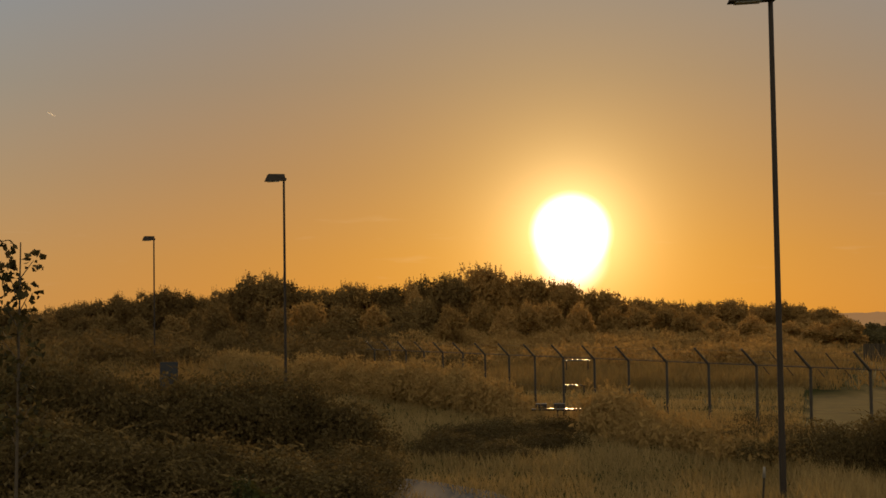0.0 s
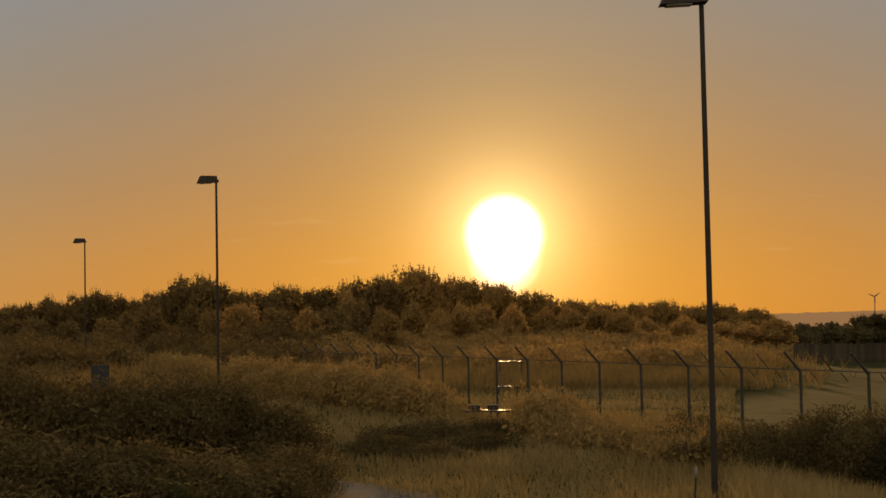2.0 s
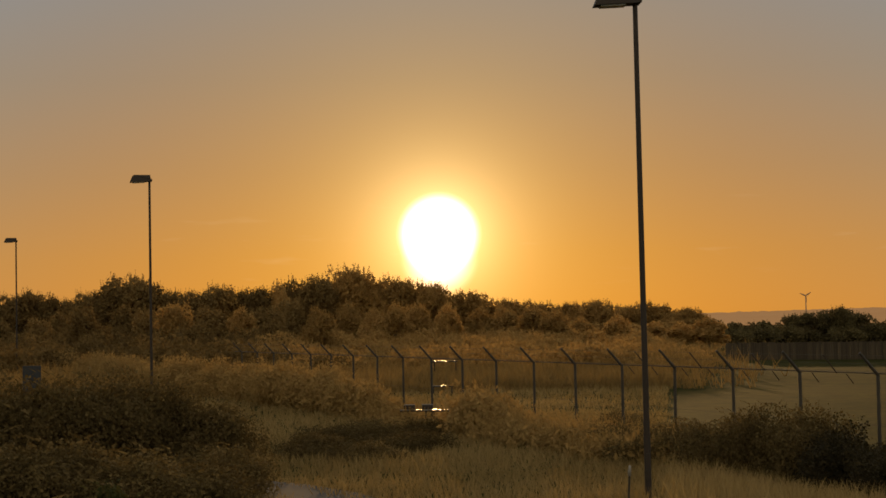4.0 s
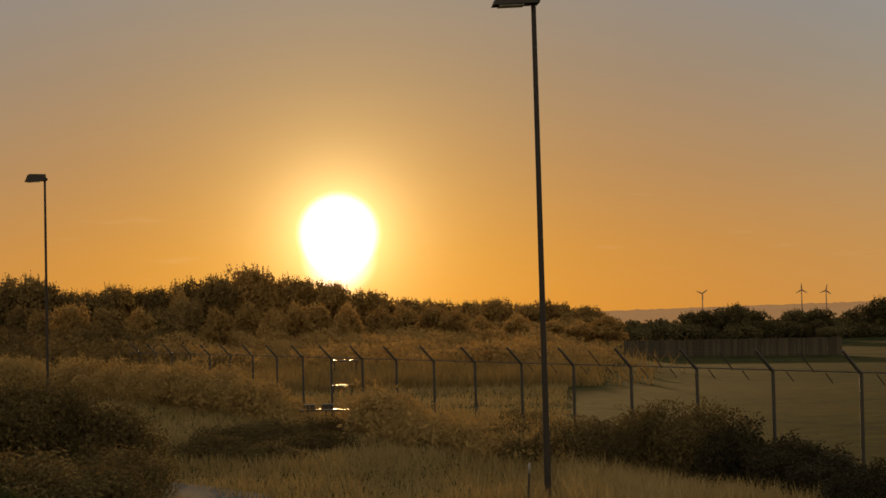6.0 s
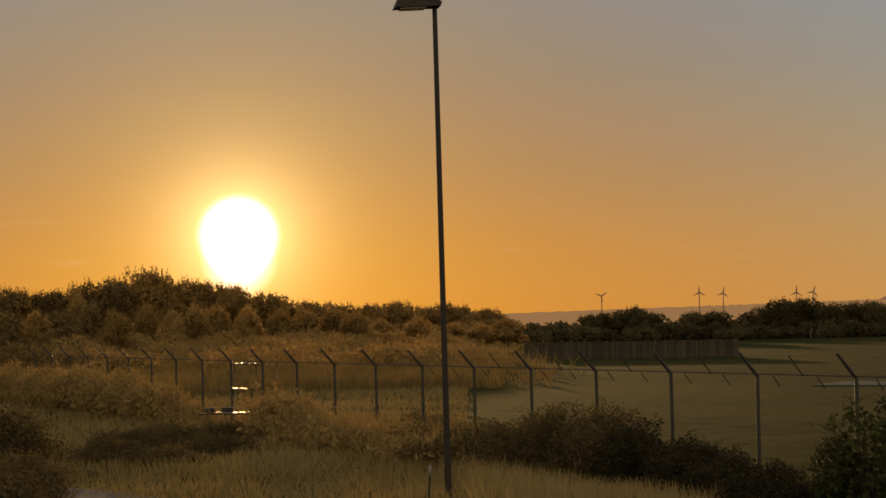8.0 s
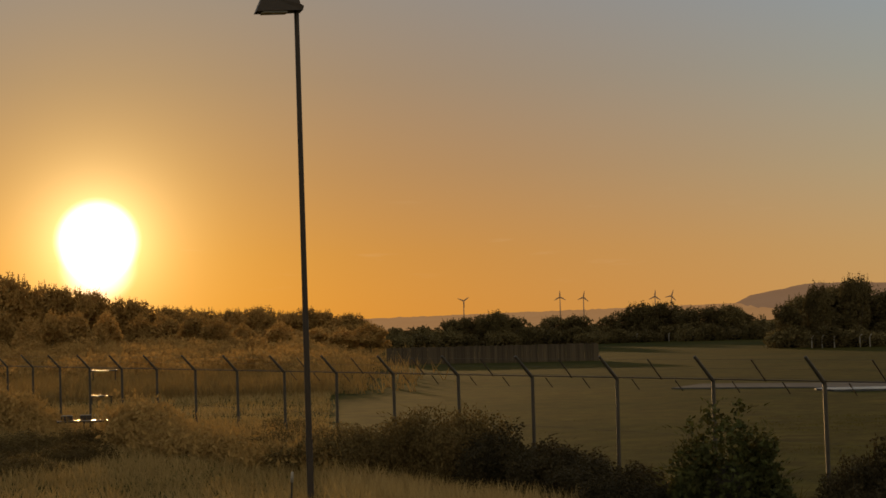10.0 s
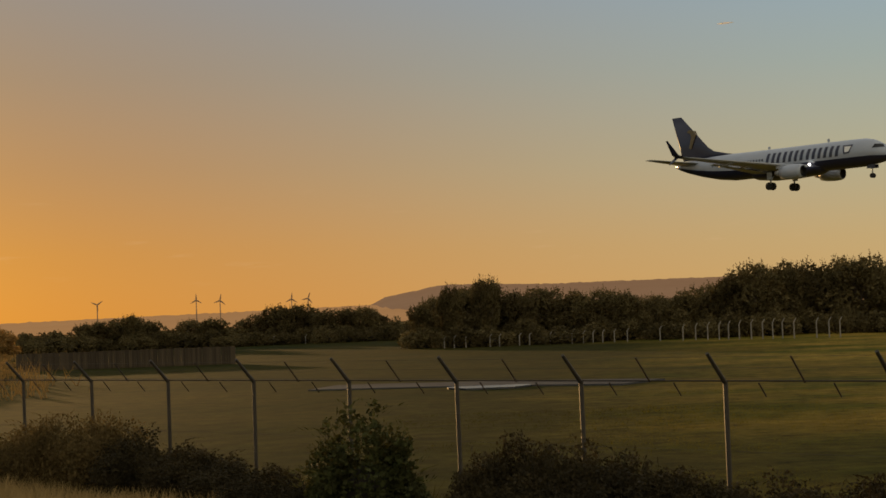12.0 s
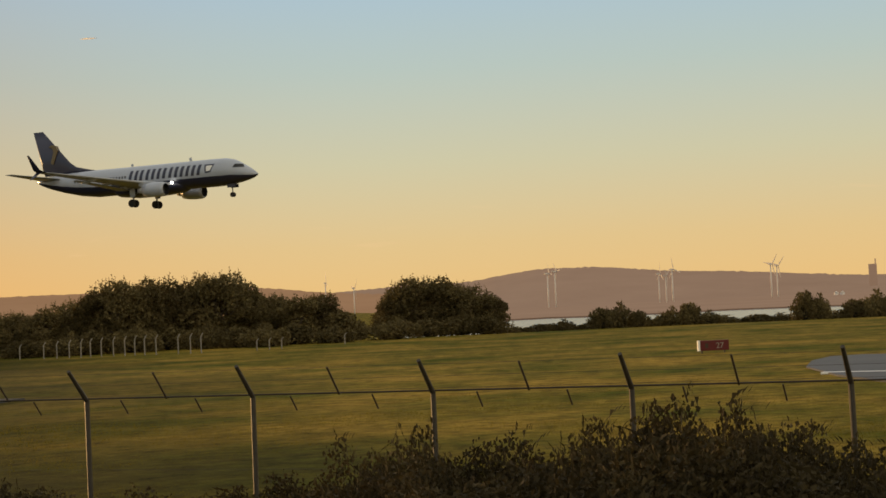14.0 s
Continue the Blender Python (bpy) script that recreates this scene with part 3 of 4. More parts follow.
# ---- the airliner ----
def airliner():
    ob = root("airliner", "white and navy twin-engine jet airliner with wheels down", "airplane")
    st = [(0.0, 0.05, 0.05, -0.66), (0.25, 0.28, 0.27, -0.64), (0.8, 0.62, 0.60, -0.56), (1.6, 0.99, 0.96, -0.42), (2.3, 1.22, 1.22, -0.30), (2.9, 1.38, 1.46, -0.17),
          (3.7, 1.56, 1.70, -0.05), (5.0, 1.77, 1.92, 0.0), (7.0, 1.88, 1.96, 0.0), (12, 1.88, 1.96, 0), (18, 1.88, 1.96, 0), (24, 1.88, 1.96, 0), (27, 1.86, 1.98, 0.02),
          (30, 1.66, 1.78, 0.18), (33, 1.24, 1.38, 0.44), (35.5, 0.78, 0.94, 0.70), (37.2, 0.44, 0.54, 0.92), (38.0, 0.18, 0.24, 1.05)]
    n = 40
    rings = [[(-s, w * math.cos(2 * math.pi * j / n), zc + h * math.sin(2 * math.pi * j / n)) for j in range(n)] for s, w, h, zc in st]
    v, f = loft(rings)

    # navy belly paint, carried on aft to draw the shade under the tail
    def lower(q):
        return len(q) == 4 and math.sin(2 * math.pi * (min(i % n for i in q) + 0.5) / n) < -0.36 and not {0, n - 1} <= {i % n for i in q}
    raw("fuselage", v, [q for q in f if not lower(q)], M_WHITE, ob, smooth=True)
    raw("belly", v, [q for q in f if lower(q)], M_NAVY, ob, "navy blue painted belly, with shade painted in under the tail", smooth=True)

    def foil(chord, thick):
        pts = []
        for i in range(9):
            x = 0.5 * (1 - math.cos(math.pi * i / 8))
            pts.append((x, thick * (1.48 * math.sqrt(x) - 0.63 * x - 1.76 * x * x + 1.42 * x ** 3 - 0.51 * x ** 4)))
        loop = [(-x * chord, y * chord) for x, y in pts] + [(-x * chord, -y * chord * 0.7) for x, y in pts[-2:0:-1]]
        return loop

    def panel(name, stations, mat, label="", upright=False, parent=ob):
        rings = []
        for x, y, z, chord, thick in stations:
            loop = foil(chord, thick)
            rings.append([(x + a, y + b, z) if upright else (x + a, y, z + b) for a, b in loop])
        vv, ff = loft(rings)
        return raw(name, vv, ff, mat, parent, label, smooth=True)

    for side in (1, -1):
        wing = panel("wing", [(-12.6, side * 1.2, -1.25, 8.6, 0.13), (-13.6, side * 1.9, -1.2, 7.6, 0.13), (-16.2, side * 5.6, -0.78, 5.0, 0.115), (-23.0, side * 16.9, 0.5, 1.65, 0.10)],
                     M_GREY, "grey metal swept wing")
        panel("winglet", [(-23.0, side * 16.9, 0.5, 1.65, 0.07), (-23.7, side * 17.4, 0.85, 1.15, 0.07), (-25.1, side * 17.9, 2.9, 0.35, 0.06)], M_NAVY, "navy upswept wing tip", parent=wing)
        panel("lower_winglet", [(-23.5, side * 17.2, 0.6, 1.0, 0.08), (-24.8, side * 17.9, -0.45, 0.35, 0.08)], M_NAVY, "navy downswept wing tip", parent=wing)
        panel("flap", [(-20.1, side * 2.3, -1.55, 1.9, 0.1), (-20.5, side * 5.8, -1.15, 1.7, 0.1), (-22.0, side * 11.5, -0.42, 1.1, 0.1)], M_GREY, parent=wing)
        for yy in (3.6, 7.2, 10.4):
            xx = -19.6 - max(0, yy - 5.6) * 0.28
            zz = -1.5 + yy * 0.09
            bm = bmesh.new()
            bmesh.ops.create_uvsphere(bm, u_segments=10, v_segments=6, radius=1, matrix=Matrix.Translation((xx, side * yy, zz)) @ pose(0, 0, 0, 0, -8, 0) @ Matrix.Diagonal((1.5, 0.16, 0.22, 1)))
            part("flap_fairing", bm, M_GREY, wing, smooth=True)
        panel("tailplane", [(-32.7, side * 0.5, 1.05, 4.2, 0.09), (-36.9, side * 7.1, 1.75, 1.4, 0.08)], M_GREY, "grey horizontal tailplane")
        # engines
        nac = [(0, 0.80), (-0.12, 0.95), (-0.5, 1.06), (-1.4, 1.10), (-2.6, 1.02), (-3.5, 0.86), (-3.52, 0.74)]
        m = 28
        rr = [[(-12.1 + x, side * 4.83 + r * math.cos(2 * math.pi * j / m), -2.05 + r * math.sin(2 * math.pi * j / m) * (0.94 if math.sin(2 * math.pi * j / m) < 0 else 1)) for j in range(m)] for x, r in nac]
        vv, ff = loft(rr, close=False)
        engine = raw("engine", vv, ff, M_WHITE, ob, smooth=True)
        inner = [(0, 0.80), (-0.35, 0.74), (-0.8, 0.76), (-0.85, 0.02)]
        vv, ff = loft([[(-12.1 + x, side * 4.83 + r * math.cos(2 * math.pi * j / m), -2.05 + r * math.sin(2 * math.pi * j / m)) for j in range(m)] for x, r in inner], close=False)
        raw("intake", vv, ff, M_DARK, engine, "dark engine intake", smooth=True)
        rod("exhaust", (-15.4, side * 4.83, -2.02), (-16.7, side * 4.83, -2.0), 0.62, M_GREY, engine, r2=0.32, sides=18)
        box("pylon", (3.6, 0.28, 0.8), M_WHITE, engine, Matrix.Translation((-14.8, side * 4.83, -1.25)) @ pose(0, 0, 0, 0, 8, 0), 0.1)
        # main wheels
        gear = rod("main_gear", (-19.0, side * 2.86, -1.4), (-19.0, side * 2.86, -3.5), 0.13, M_GREY, ob, sides=10)
        rod("gear_brace", (-19.0, side * 1.4, -1.6), (-19.0, side * 2.8, -2.7), 0.07, M_GREY, gear)
        box("gear_door", (0.9, 0.04, 1.1), M_WHITE, gear, Matrix.Translation((-19.0, side * 3.1, -2.1)), 0.01)
        for dy in (-0.43, 0.43):
            wheel(gear, (-19.0, side * 2.86 + dy, -3.55), 0.565, 0.40)
        # landing lamp in the wing root
        bm = bmesh.new()
        bmesh.ops.create_uvsphere(bm, u_segments=10, v_segments=6, radius=0.19, matrix=Matrix.Translation((-12.9, side * 2.15, -1.0)))
        part("landing_lamp", bm, M_LIGHT, wing, "lit white landing lamp")
    panel("tail_fin", [(-25.6, 0, 1.7, 11.0, 0.02), (-28.6, 0, 2.22, 8.2, 0.035), (-30.9, 0, 2.75, 6.1, 0.06), (-32.0, 0, 3.5, 5.15, 0.08), (-36.7, 0, 8.4, 1.75, 0.09)], M_NAVY, "navy blue tail fin", upright=True)
    for side in (1, -1):
        bm = bmesh.new()
        shape = [(-34.9, 3.4), (-34.0, 5.4), (-34.3, 6.1), (-35.1, 6.3), (-35.6, 6.0), (-34.9, 5.7), (-34.75, 5.2), (-35.3, 3.6)]
        bm.faces.new([bm.verts.new((x, side * 0.30, z)) for x, z in shape])
        made = bmesh.ops.extrude_face_region(bm, geom=bm.faces[:])["geom"]
        for q in made:
            if isinstance(q, bmesh.types.BMVert):
                q.co.y -= side * 0.28
        bmesh.ops.recalc_face_normals(bm, faces=bm.faces[:])
        part("gold_emblem", bm, M_GOLD, ob, "gold curved emblem shape")
    # nose gear
    gear = rod("nose_gear", (-4.3, 0, -1.6), (-4.25, 0, -3.2), 0.09, M_GREY, ob, sides=10)
    box("gear_door", (1.3, 0.03, 0.5), M_NAVY, gear, Matrix.Translation((-4.2, 0.45, -2.0)), 0.01)
    box("gear_door", (1.3, 0.03, 0.5), M_NAVY, gear, Matrix.Translation((-4.2, -0.45, -2.0)), 0.01)
    for dy in (-0.2, 0.2):
        wheel(gear, (-4.25, dy, -3.25), 0.34, 0.2)

    def skin(s, z, side, out=0.035):
        """A place on the body s metres behind the nose at height z."""
        for (s0, w0, h0, c0), (s1, w1, h1, c1) in zip(st, st[1:]):
            if s0 <= s <= s1:
                k = (s - s0) / (s1 - s0)
                w, h, c = w0 + (w1 - w0) * k, h0 + (h1 - h0) * k, c0 + (c1 - c0) * k
        q = max(-1, min(1, (z - c) / h))
        return Vector((-s, side * (w * math.sqrt(1 - q * q) + out), z))

    def patch(name, corners, mat, side, label="", steps=3):
        """A thin painted patch that follows the body: corners (s, z) in order."""
        (a, b, c, d) = [Vector(q) for q in corners]
        vv, ff = [], []
        for i in range(steps + 1):
            for j in range(steps + 1):
                u, w = i / steps, j / steps
                q = (a * (1 - u) + b * u) * (1 - w) + (d * (1 - u) + c * u) * w
                vv.append(tuple(skin(q.x, q.y, side)))
        for i in range(steps):
            for j in range(steps):
                k = i * (steps + 1) + j
                ff.append((k, k + 1, k + steps + 2, k + steps + 1))
        return raw(name, vv, ff, mat, ob, label, smooth=True)

    for side in (1, -1):
        # plain blocks where the painted name stands
        s = 8.2
        for w in (1.6, 1.6, 1.7, 1.6, 1.7, 0.6, 1.6):
            for k in range(2 if w > 1 else 1):
                q = s + k * 0.95
                patch("livery_bar", [(q + 0.22, -0.28), (q + 0.72, -0.28), (q + 0.46, 1.22), (q - 0.04, 1.22)], M_NAVY, side, "plain navy painted bar", 6)
            s += w + 0.3
        patch("livery_shield", [(6.6, 0.0), (7.5, -0.1), (7.7, 1.15), (6.1, 1.15)], M_NAVY, side, "small navy shield shape")
        patch("livery_shield_inset", [(6.7, 0.2), (7.3, 0.15), (7.4, 0.95), (6.35, 0.95)], M_SIGNWHITE, side, "pale inset of the shield", 2).location.y = side * 0.012
        patch("cockpit_window", [(1.75, 0.42), (3.3, 0.42), (3.05, 0.95), (2.25, 0.92)], M_DARK, side, "dark cockpit glass")
        for i in range(34):
            q = 20.9 + i * 0.5
            if q < 30:
                patch("cabin_window", [(q, 0.22), (q + 0.24, 0.22), (q + 0.24, 0.56), (q, 0.56)], M_DARK, side, steps=1)
    for s, h in ((11, 0.45), (21, 0.35)):
        box("antenna", (0.4, 0.04, h), M_WHITE, ob, Matrix.Translation((-s, 0, 2.02 + h / 2)) @ pose(0, 0, 0, 0, -15, 0), 0.01)
    box("belly_antenna", (0.3, 0.03, 0.35), M_WHITE, ob, Matrix.Translation((-9.5, 0, -2.15)), 0.008)
    v, f = loft([[(x, r * math.cos(2 * math.pi * j / 20), -1.35 + r * 0.62 * math.sin(2 * math.pi * j / 20)) for j in range(20)]
                 for x, r in ((-10.5, 0.5), (-12.5, 1.7), (-16, 2.05), (-20, 2.05), (-23, 1.5), (-24.5, 0.5))])
    raw("wing_root_fairing", v, f, M_NAVY, ob, smooth=True)
    return ob


def wheel(parent, at_point, r, width):
    bm = bmesh.new()
    prof = [(-0.5, 0.55), (-0.5, 0.86), (-0.36, 0.98), (0, 1.0), (0.36, 0.98), (0.5, 0.86), (0.5, 0.55)]
    n = 20
    rings = [[(at_point[0] + r * k * math.cos(2 * math.pi * j / n), at_point[1] + width * w, at_point[2] + r * k * math.sin(2 * math.pi * j / n)) for j in range(n)] for w, k in prof]
    v, f = loft(rings)
    w = raw("wheel", v, f, M_RUBBER, parent, smooth=False)
    return w


plane = airliner()
nose = at(34.42, 235.8, height_at(4.73, 235.8))
plane.matrix_basis = pose(*nose, 0, 0, -65.75) @ pose(0, 0, 0, 0, -0.2, 0)


# ---- trees ----
BELTS = [
    # distance, azimuths and elevations of the skyline
    (300, [-24, -21.7, -20.1, -18.1, -17.1, -16.2, -15.2, -14.4, -13.9, -12.9, -12, -11.2, -9.7, -8, -7.4, -6.6, -5.1, -3.6, -1.6, -0.3, 0.6, 1.6, 2.3, 3.4, 4.2],
     [0.6, 0.7, 0.9, 1.25, 0.95, 1.15, 1.65, 1.6, 1.05, 1.05, 1.35, 1.05, 1.45, 1.5, 1.85, 1.5, 1.28, 0.9, 0.6, 0.45, 0.62, 0.35, 0.5, 0.28, 0.25]),
    (238, [4.4, 6.9, 7.5, 8.7, 9.6, 11, 12.1, 13.4, 14.5, 15.6, 16.5, 17.5, 18.4],
     [-0.14, -0.17, -0.02, 0.26, -0.14, 0.1, -0.1, 0.34, 0.34, 0.05, 0.28, -0.1, -0.1]),
    (176, [18.4, 19.4, 20.5, 21.2, 22.5, 24.7, 26.6, 27.5, 28.7, 30, 31.4, 32.9, 34.3, 34.9, 35.8, 36.7, 37.5],
     [0.2, 0.7, 0.9, 0.5, 0.5, 0.42, 0.2, 0.35, 0.88, 1.15, 1.1, 1.16, 0.75, 0.28, 0.33, 0.1, -0.35]),
    (182, [38.7, 38.95, 40.2, 41.3, 42.1, 42.6], [0.2, 0.66, 0.85, 0.4, 0.0, -0.7]),
]
grove = Grove([tree("dark leafy tree in a dense belt", 11, leaves=4600, size=0.21, lumps=15, spikes=110), tree("dark leafy tree in a dense belt", 12, spread=2.9, leaves=4600, size=0.21, lumps=17, spikes=110),
               tree("dark leafy tree in a dense belt", 13, spread=2.3, leaves=4600, size=0.21, lumps=13, spikes=110),
               tree("dark leafy tree in a dense belt", 14, spread=3.1, leaves=4600, size=0.21, lumps=18, spikes=140)])
brown_grove = Grove([tree("brown backlit tree in a dense wood", 15, leaves=3000, size=0.27, lumps=16, spikes=130, mat=M_GLARE_BROWN, group="woodland"),
                     tree("brown backlit tree in a dense wood", 16, spread=2.9, leaves=3000, size=0.27, lumps=18, spikes=130, mat=M_GLARE_BROWN, group="woodland"),
                     tree("brown backlit tree in a dense wood", 17, spread=2.3, leaves=3000, size=0.27, lumps=14, mat=M_GLARE_BROWN, spikes=170, group="woodland")])
# same wood with leaf colour darkened, away from the glare by the sun
shade_grove = Grove([tree("brown tree in a dense wood, coloured dark for its shaded side", 18, leaves=3000, size=0.25, lumps=16, spikes=150, mat=M_SHADE_BROWN, group="dark woodland"),
                    tree("brown tree in a dense wood, coloured dark for its shaded side", 19, spread=2.9, leaves=3000, size=0.25, lumps=18, spikes=150, mat=M_SHADE_BROWN, group="dark woodland")])
shade_low = Grove([bush("brown scrub on rough ground, coloured dark for its shaded side", 28, 3.0, 2.4, 2200, 0.25, mat=M_SHADE_BROWN, spikes=60, group="dark brown scrub")])
brown_low = Grove([bush("brown backlit scrub on rough ground", 24, 3.0, 2.2, 950, 0.37, mat=M_GLARE_BROWN, spikes=30, group="brown scrub"),
                   bush("brown backlit scrub on rough ground", 25, 3.0, 2.6, 950, 0.37, mat=M_GLARE_BROWN, spikes=50, group="brown scrub")])
low = Grove([bush("dark scrub at the foot of trees", 21, 3.0, 2.2, 3000, 0.21, mat=M_LEAF, spikes=30, group="scrub"),
             bush("dark scrub at the foot of trees", 22, 3.0, 2.5, 3000, 0.21, mat=M_LEAF, spikes=30, group="scrub")])
rng = np.random.default_rng(8)
count = 0
for d, a, e in BELTS:
    for row in range(2):
        az = a[0] + 0.3 * row
        while az <= a[-1] + 0.1:
            dd = d + row * 9 + rng.normal() * 2
            top = height_at(float(np.interp(az, a, e)) - (0.25 if row else 0) + rng.normal() * 0.05, dd)
            sx = min(1.6, 0.55 + 0.07 * top) * (0.85 + 0.3 * rng.random())
            if top > 3.4:
                (grove if d < 280 else shade_grove if az + 2.5 * rng.normal() < -10 else brown_grove).put(count, placed(az, dd, 0, rng.random() * 6.28, sx, top / 6.75))
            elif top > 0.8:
                (low if d < 280 else shade_low if az + 2 * rng.normal() < -10 else brown_low).put(count, placed(az, dd, 0, rng.random() * 6.28, 1.0 + 0.3 * rng.random(), top / 2.85))
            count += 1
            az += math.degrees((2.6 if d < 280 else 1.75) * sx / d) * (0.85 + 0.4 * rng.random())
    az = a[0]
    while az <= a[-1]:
        (low if d < 280 else shade_low if az + 2 * rng.normal() < -10 else brown_low).put(count, placed(az, d - (6 if d < 280 else 8) + rng.normal() * 2, 0, rng.random() * 6.28, (0.9 + 0.4 * rng.random()) * (1.0 if d < 280 else 1.5), (0.6 + 0.4 * rng.random()) * (1.0 if d < 280 else 1.6)))
        count += 1
        az += math.degrees(3.2 / min(d, 240)) * (0.8 + 0.5 * rng.random())
for az, el, w in ((19.3, 0.78, 0.5), (19.55, 0.7, 0.45), (20.45, 0.98, 0.5), (20.75, 0.95, 0.55), (8.75, 0.24, 0.7)):
    grove.put(2, placed(az, 172 if az > 15 else 232, 0, az * 5, w, height_at(el, 172 if az > 15 else 232) / 6.75))
# single bushes and a low hedge along the estuary edge
for az, el, w in ((44.4, -0.8, 0.8), (45.7, -0.45, 0.95), (46.3, -0.33, 1.0), (47.0, -0.6, 0.8), (48.1, -0.55, 0.9), (48.7, -0.42, 0.95), (49.4, -0.72, 0.8), (52.5, -0.2, 0.95),
                  (52.9, -0.35, 0.7), (54.0, -0.55, 0.9), (54.7, -0.3, 1.0), (55.6, -0.4, 1.0)):
    low.put(count, placed(az, 180, -0.3, az * 3, w * 0.85, (height_at(el, 180) + 0.3) / 2.7))
    count += 1
az = 42.8
while az < 60:
    low.put(count, placed(az, 186, -0.5, az * 7, 1.1, 0.42))
    count += 1
    az += 0.9

# ---- bushes near the fence ----
near = Grove([bush("tangled dark bramble bush by the fence", 31, leaves=18000, size=0.054, lumps=26, spikes=110, group="brambles"),
              bush("tangled dark bramble bush by the fence", 32, spread=1.8, leaves=20000, size=0.054, lumps=28, spikes=110, group="brambles"),
              bush("tangled dark bramble bush by the fence", 33, spread=1.5, leaves=17000, size=0.054, lumps=24, spikes=150, group="brambles")])
NEAR = [(-24.0, 44, 3.6, 1.4), (-22.6, 47, 3.5, 1.4), (-21.2, 44, 3.3, 1.3), (-19.8, 43, 2.9, 1.3), (-18.2, 42, 2.5, 1.3), (-16.6, 42, 2.8, 1.3), (-15.2, 43, 2.8, 1.3),
        (-13.8, 43, 2.4, 1.2), (-12.6, 43, 2.0, 1.1), (-23.4, 33, 2.4, 1.3), (-21.2, 32, 2.2, 1.2), (-19.0, 31, 1.9, 1.2), (-16.8, 31, 1.8, 1.1), (-14.6, 31, 1.6, 1.1), (-12.9, 32, 1.3, 0.9),
        (-22.2, 26, 1.4, 1.0), (-20.0, 26, 1.3, 1.0), (-17.8, 26, 1.2, 0.9), (-13.4, 27, 1.0, 0.8), (-12.2, 36, 1.3, 0.8),
        (1.7, 45, 1.1, 0.9), (3.4, 42, 1.3, 0.9), (5.0, 40, 1.55, 0.9), (6.3, 38.5, 1.85, 0.7), (7.6, 37.5, 1.9, 0.8), (9.2, 36, 1.5, 0.8), (10.6, 34.5, 1.25, 0.8), (12.0, 33, 1.0, 0.8), (13.4, 31, 0.9, 0.7),
        (20.6, 27.5, 1.4, 0.6), (21.8, 27, 1.75, 0.6), (23.4, 26.5, 1.6, 0.7), (25.2, 26, 1.5, 0.7), (27.3, 25, 1.3, 0.7), (30.0, 24, 1.25, 0.7), (32.6, 23, 1.3, 0.7),
        (34.6, 22.3, 1.55, 0.6), (37.0, 21.8, 1.8, 0.6), (39.0, 21.5, 2.0, 0.6), (41.0, 21.2, 1.8, 0.65), (43.0, 21, 1.85, 0.65), (45.2, 20.8, 2.05, 0.65), (46.9, 20.6, 2.2, 0.65), (48.4, 20.6, 2.25, 0.65),
        (50.2, 20.6, 2.2, 0.65), (52.3, 20.4, 1.95, 0.7), (54.6, 20.2, 1.6, 0.75), (57, 20, 1.3, 0.7)]
# olive-brown leaves, lightened to take in the glare over the western bushes
hedge = Grove([bush("tall olive-brown hedge bush beside the lane", 34, leaves=15000, size=0.05, lumps=26, spikes=110, mat=M_HEDGE, group="hedge bushes"),
               bush("tall olive-brown hedge bush beside the lane", 35, spread=1.8, leaves=16000, size=0.05, lumps=28, spikes=140, mat=M_HEDGE, group="hedge bushes")])
for i, (az, d, top, w) in enumerate(NEAR):
    top += 0.14 * smooth(34, 36, az)
    (hedge if az < 9 else near).put(i, placed(az, d, -0.05, i * 2.4, w * 1.05, top / 1.85))
    if az > 19:
        near.put(i + 1, placed(az + 1.0, d - 1.3, -0.05, i * 1.9, w * 1.15, (top - 0.22) / 1.85))
    if az > 33:
        near.put(i + 2, placed(az - 0.5, d - 2.4, -0.05, i * 1.3, w * 1.5, (top - 0.3) / 1.85))
green = bush("leafy green bush in front of the fence", 41, 2.62, 1.15, 6500, 0.075, 30, M_GREEN, 150, slope=0.8)
green.matrix_basis = pose(*at(16.25, 29.5, -0.05), 0, 0, 30)
fore = bush("pale-leaved bush catching the low sun", 42, 1.5, 0.8, 2600, 0.08, 10, M_GREEN, 60)
fore.matrix_basis = pose(*at(-15.3, 26, -0.05), 0, 0, 10)


def sapling():
    ob = root("sapling", "thin young tree with sparse hanging leaves", "tree")
    rng = np.random.default_rng(77)
    bm = bmesh.new()
    add_rod(bm, (0, 0, 0), (0.1, 0, 4.6), 0.03, 0.008, 6)
    lumps = []
    for i in range(18):
        z = 2.2 + 2.3 * i / 18
        a, r = i * 2.4, 0.12 + 0.28 * rng.random() * (1.25 - z / 5)
        p = (0.05 + r * math.cos(a), r * math.sin(a), z + 0.15)
        add_rod(bm, (0.06, 0, z - 0.1), p, 0.008, 0.004, 4)
        lumps.append((*p, 0.13, 0.13, 0.13))
    part("trunk", bm, M_BARK, ob)
    raw("crown", *leaf_cloud(rng, lumps, 420, 0.07, 1.4), M_SAPLING, ob)
    return ob


sapling().matrix_basis = pose(*at(-23.15, 20, 0), 0, 0, 0)

# scrub on the open ground below the tree belt
rng = np.random.default_rng(60)
az = -24.0
while az < 4.6:
    d = 205 + 14 * rng.normal()
    top = height_at(0.05 + 0.55 * float(np.interp(az, (-24, -15, -7, 0, 4.6), (0.5, 0.9, 1.1, 0.3, -0.4))) + 0.12 * rng.normal(), d)
    (shade_grove if az + 2 * rng.normal() < -10 else brown_grove).put(int(az * 10) % 3, placed(az, d, 0, az * 9, 0.75 + 0.2 * rng.random(), top / 6.75))
    az += 0.95 * (0.7 + 0.6 * rng.random())


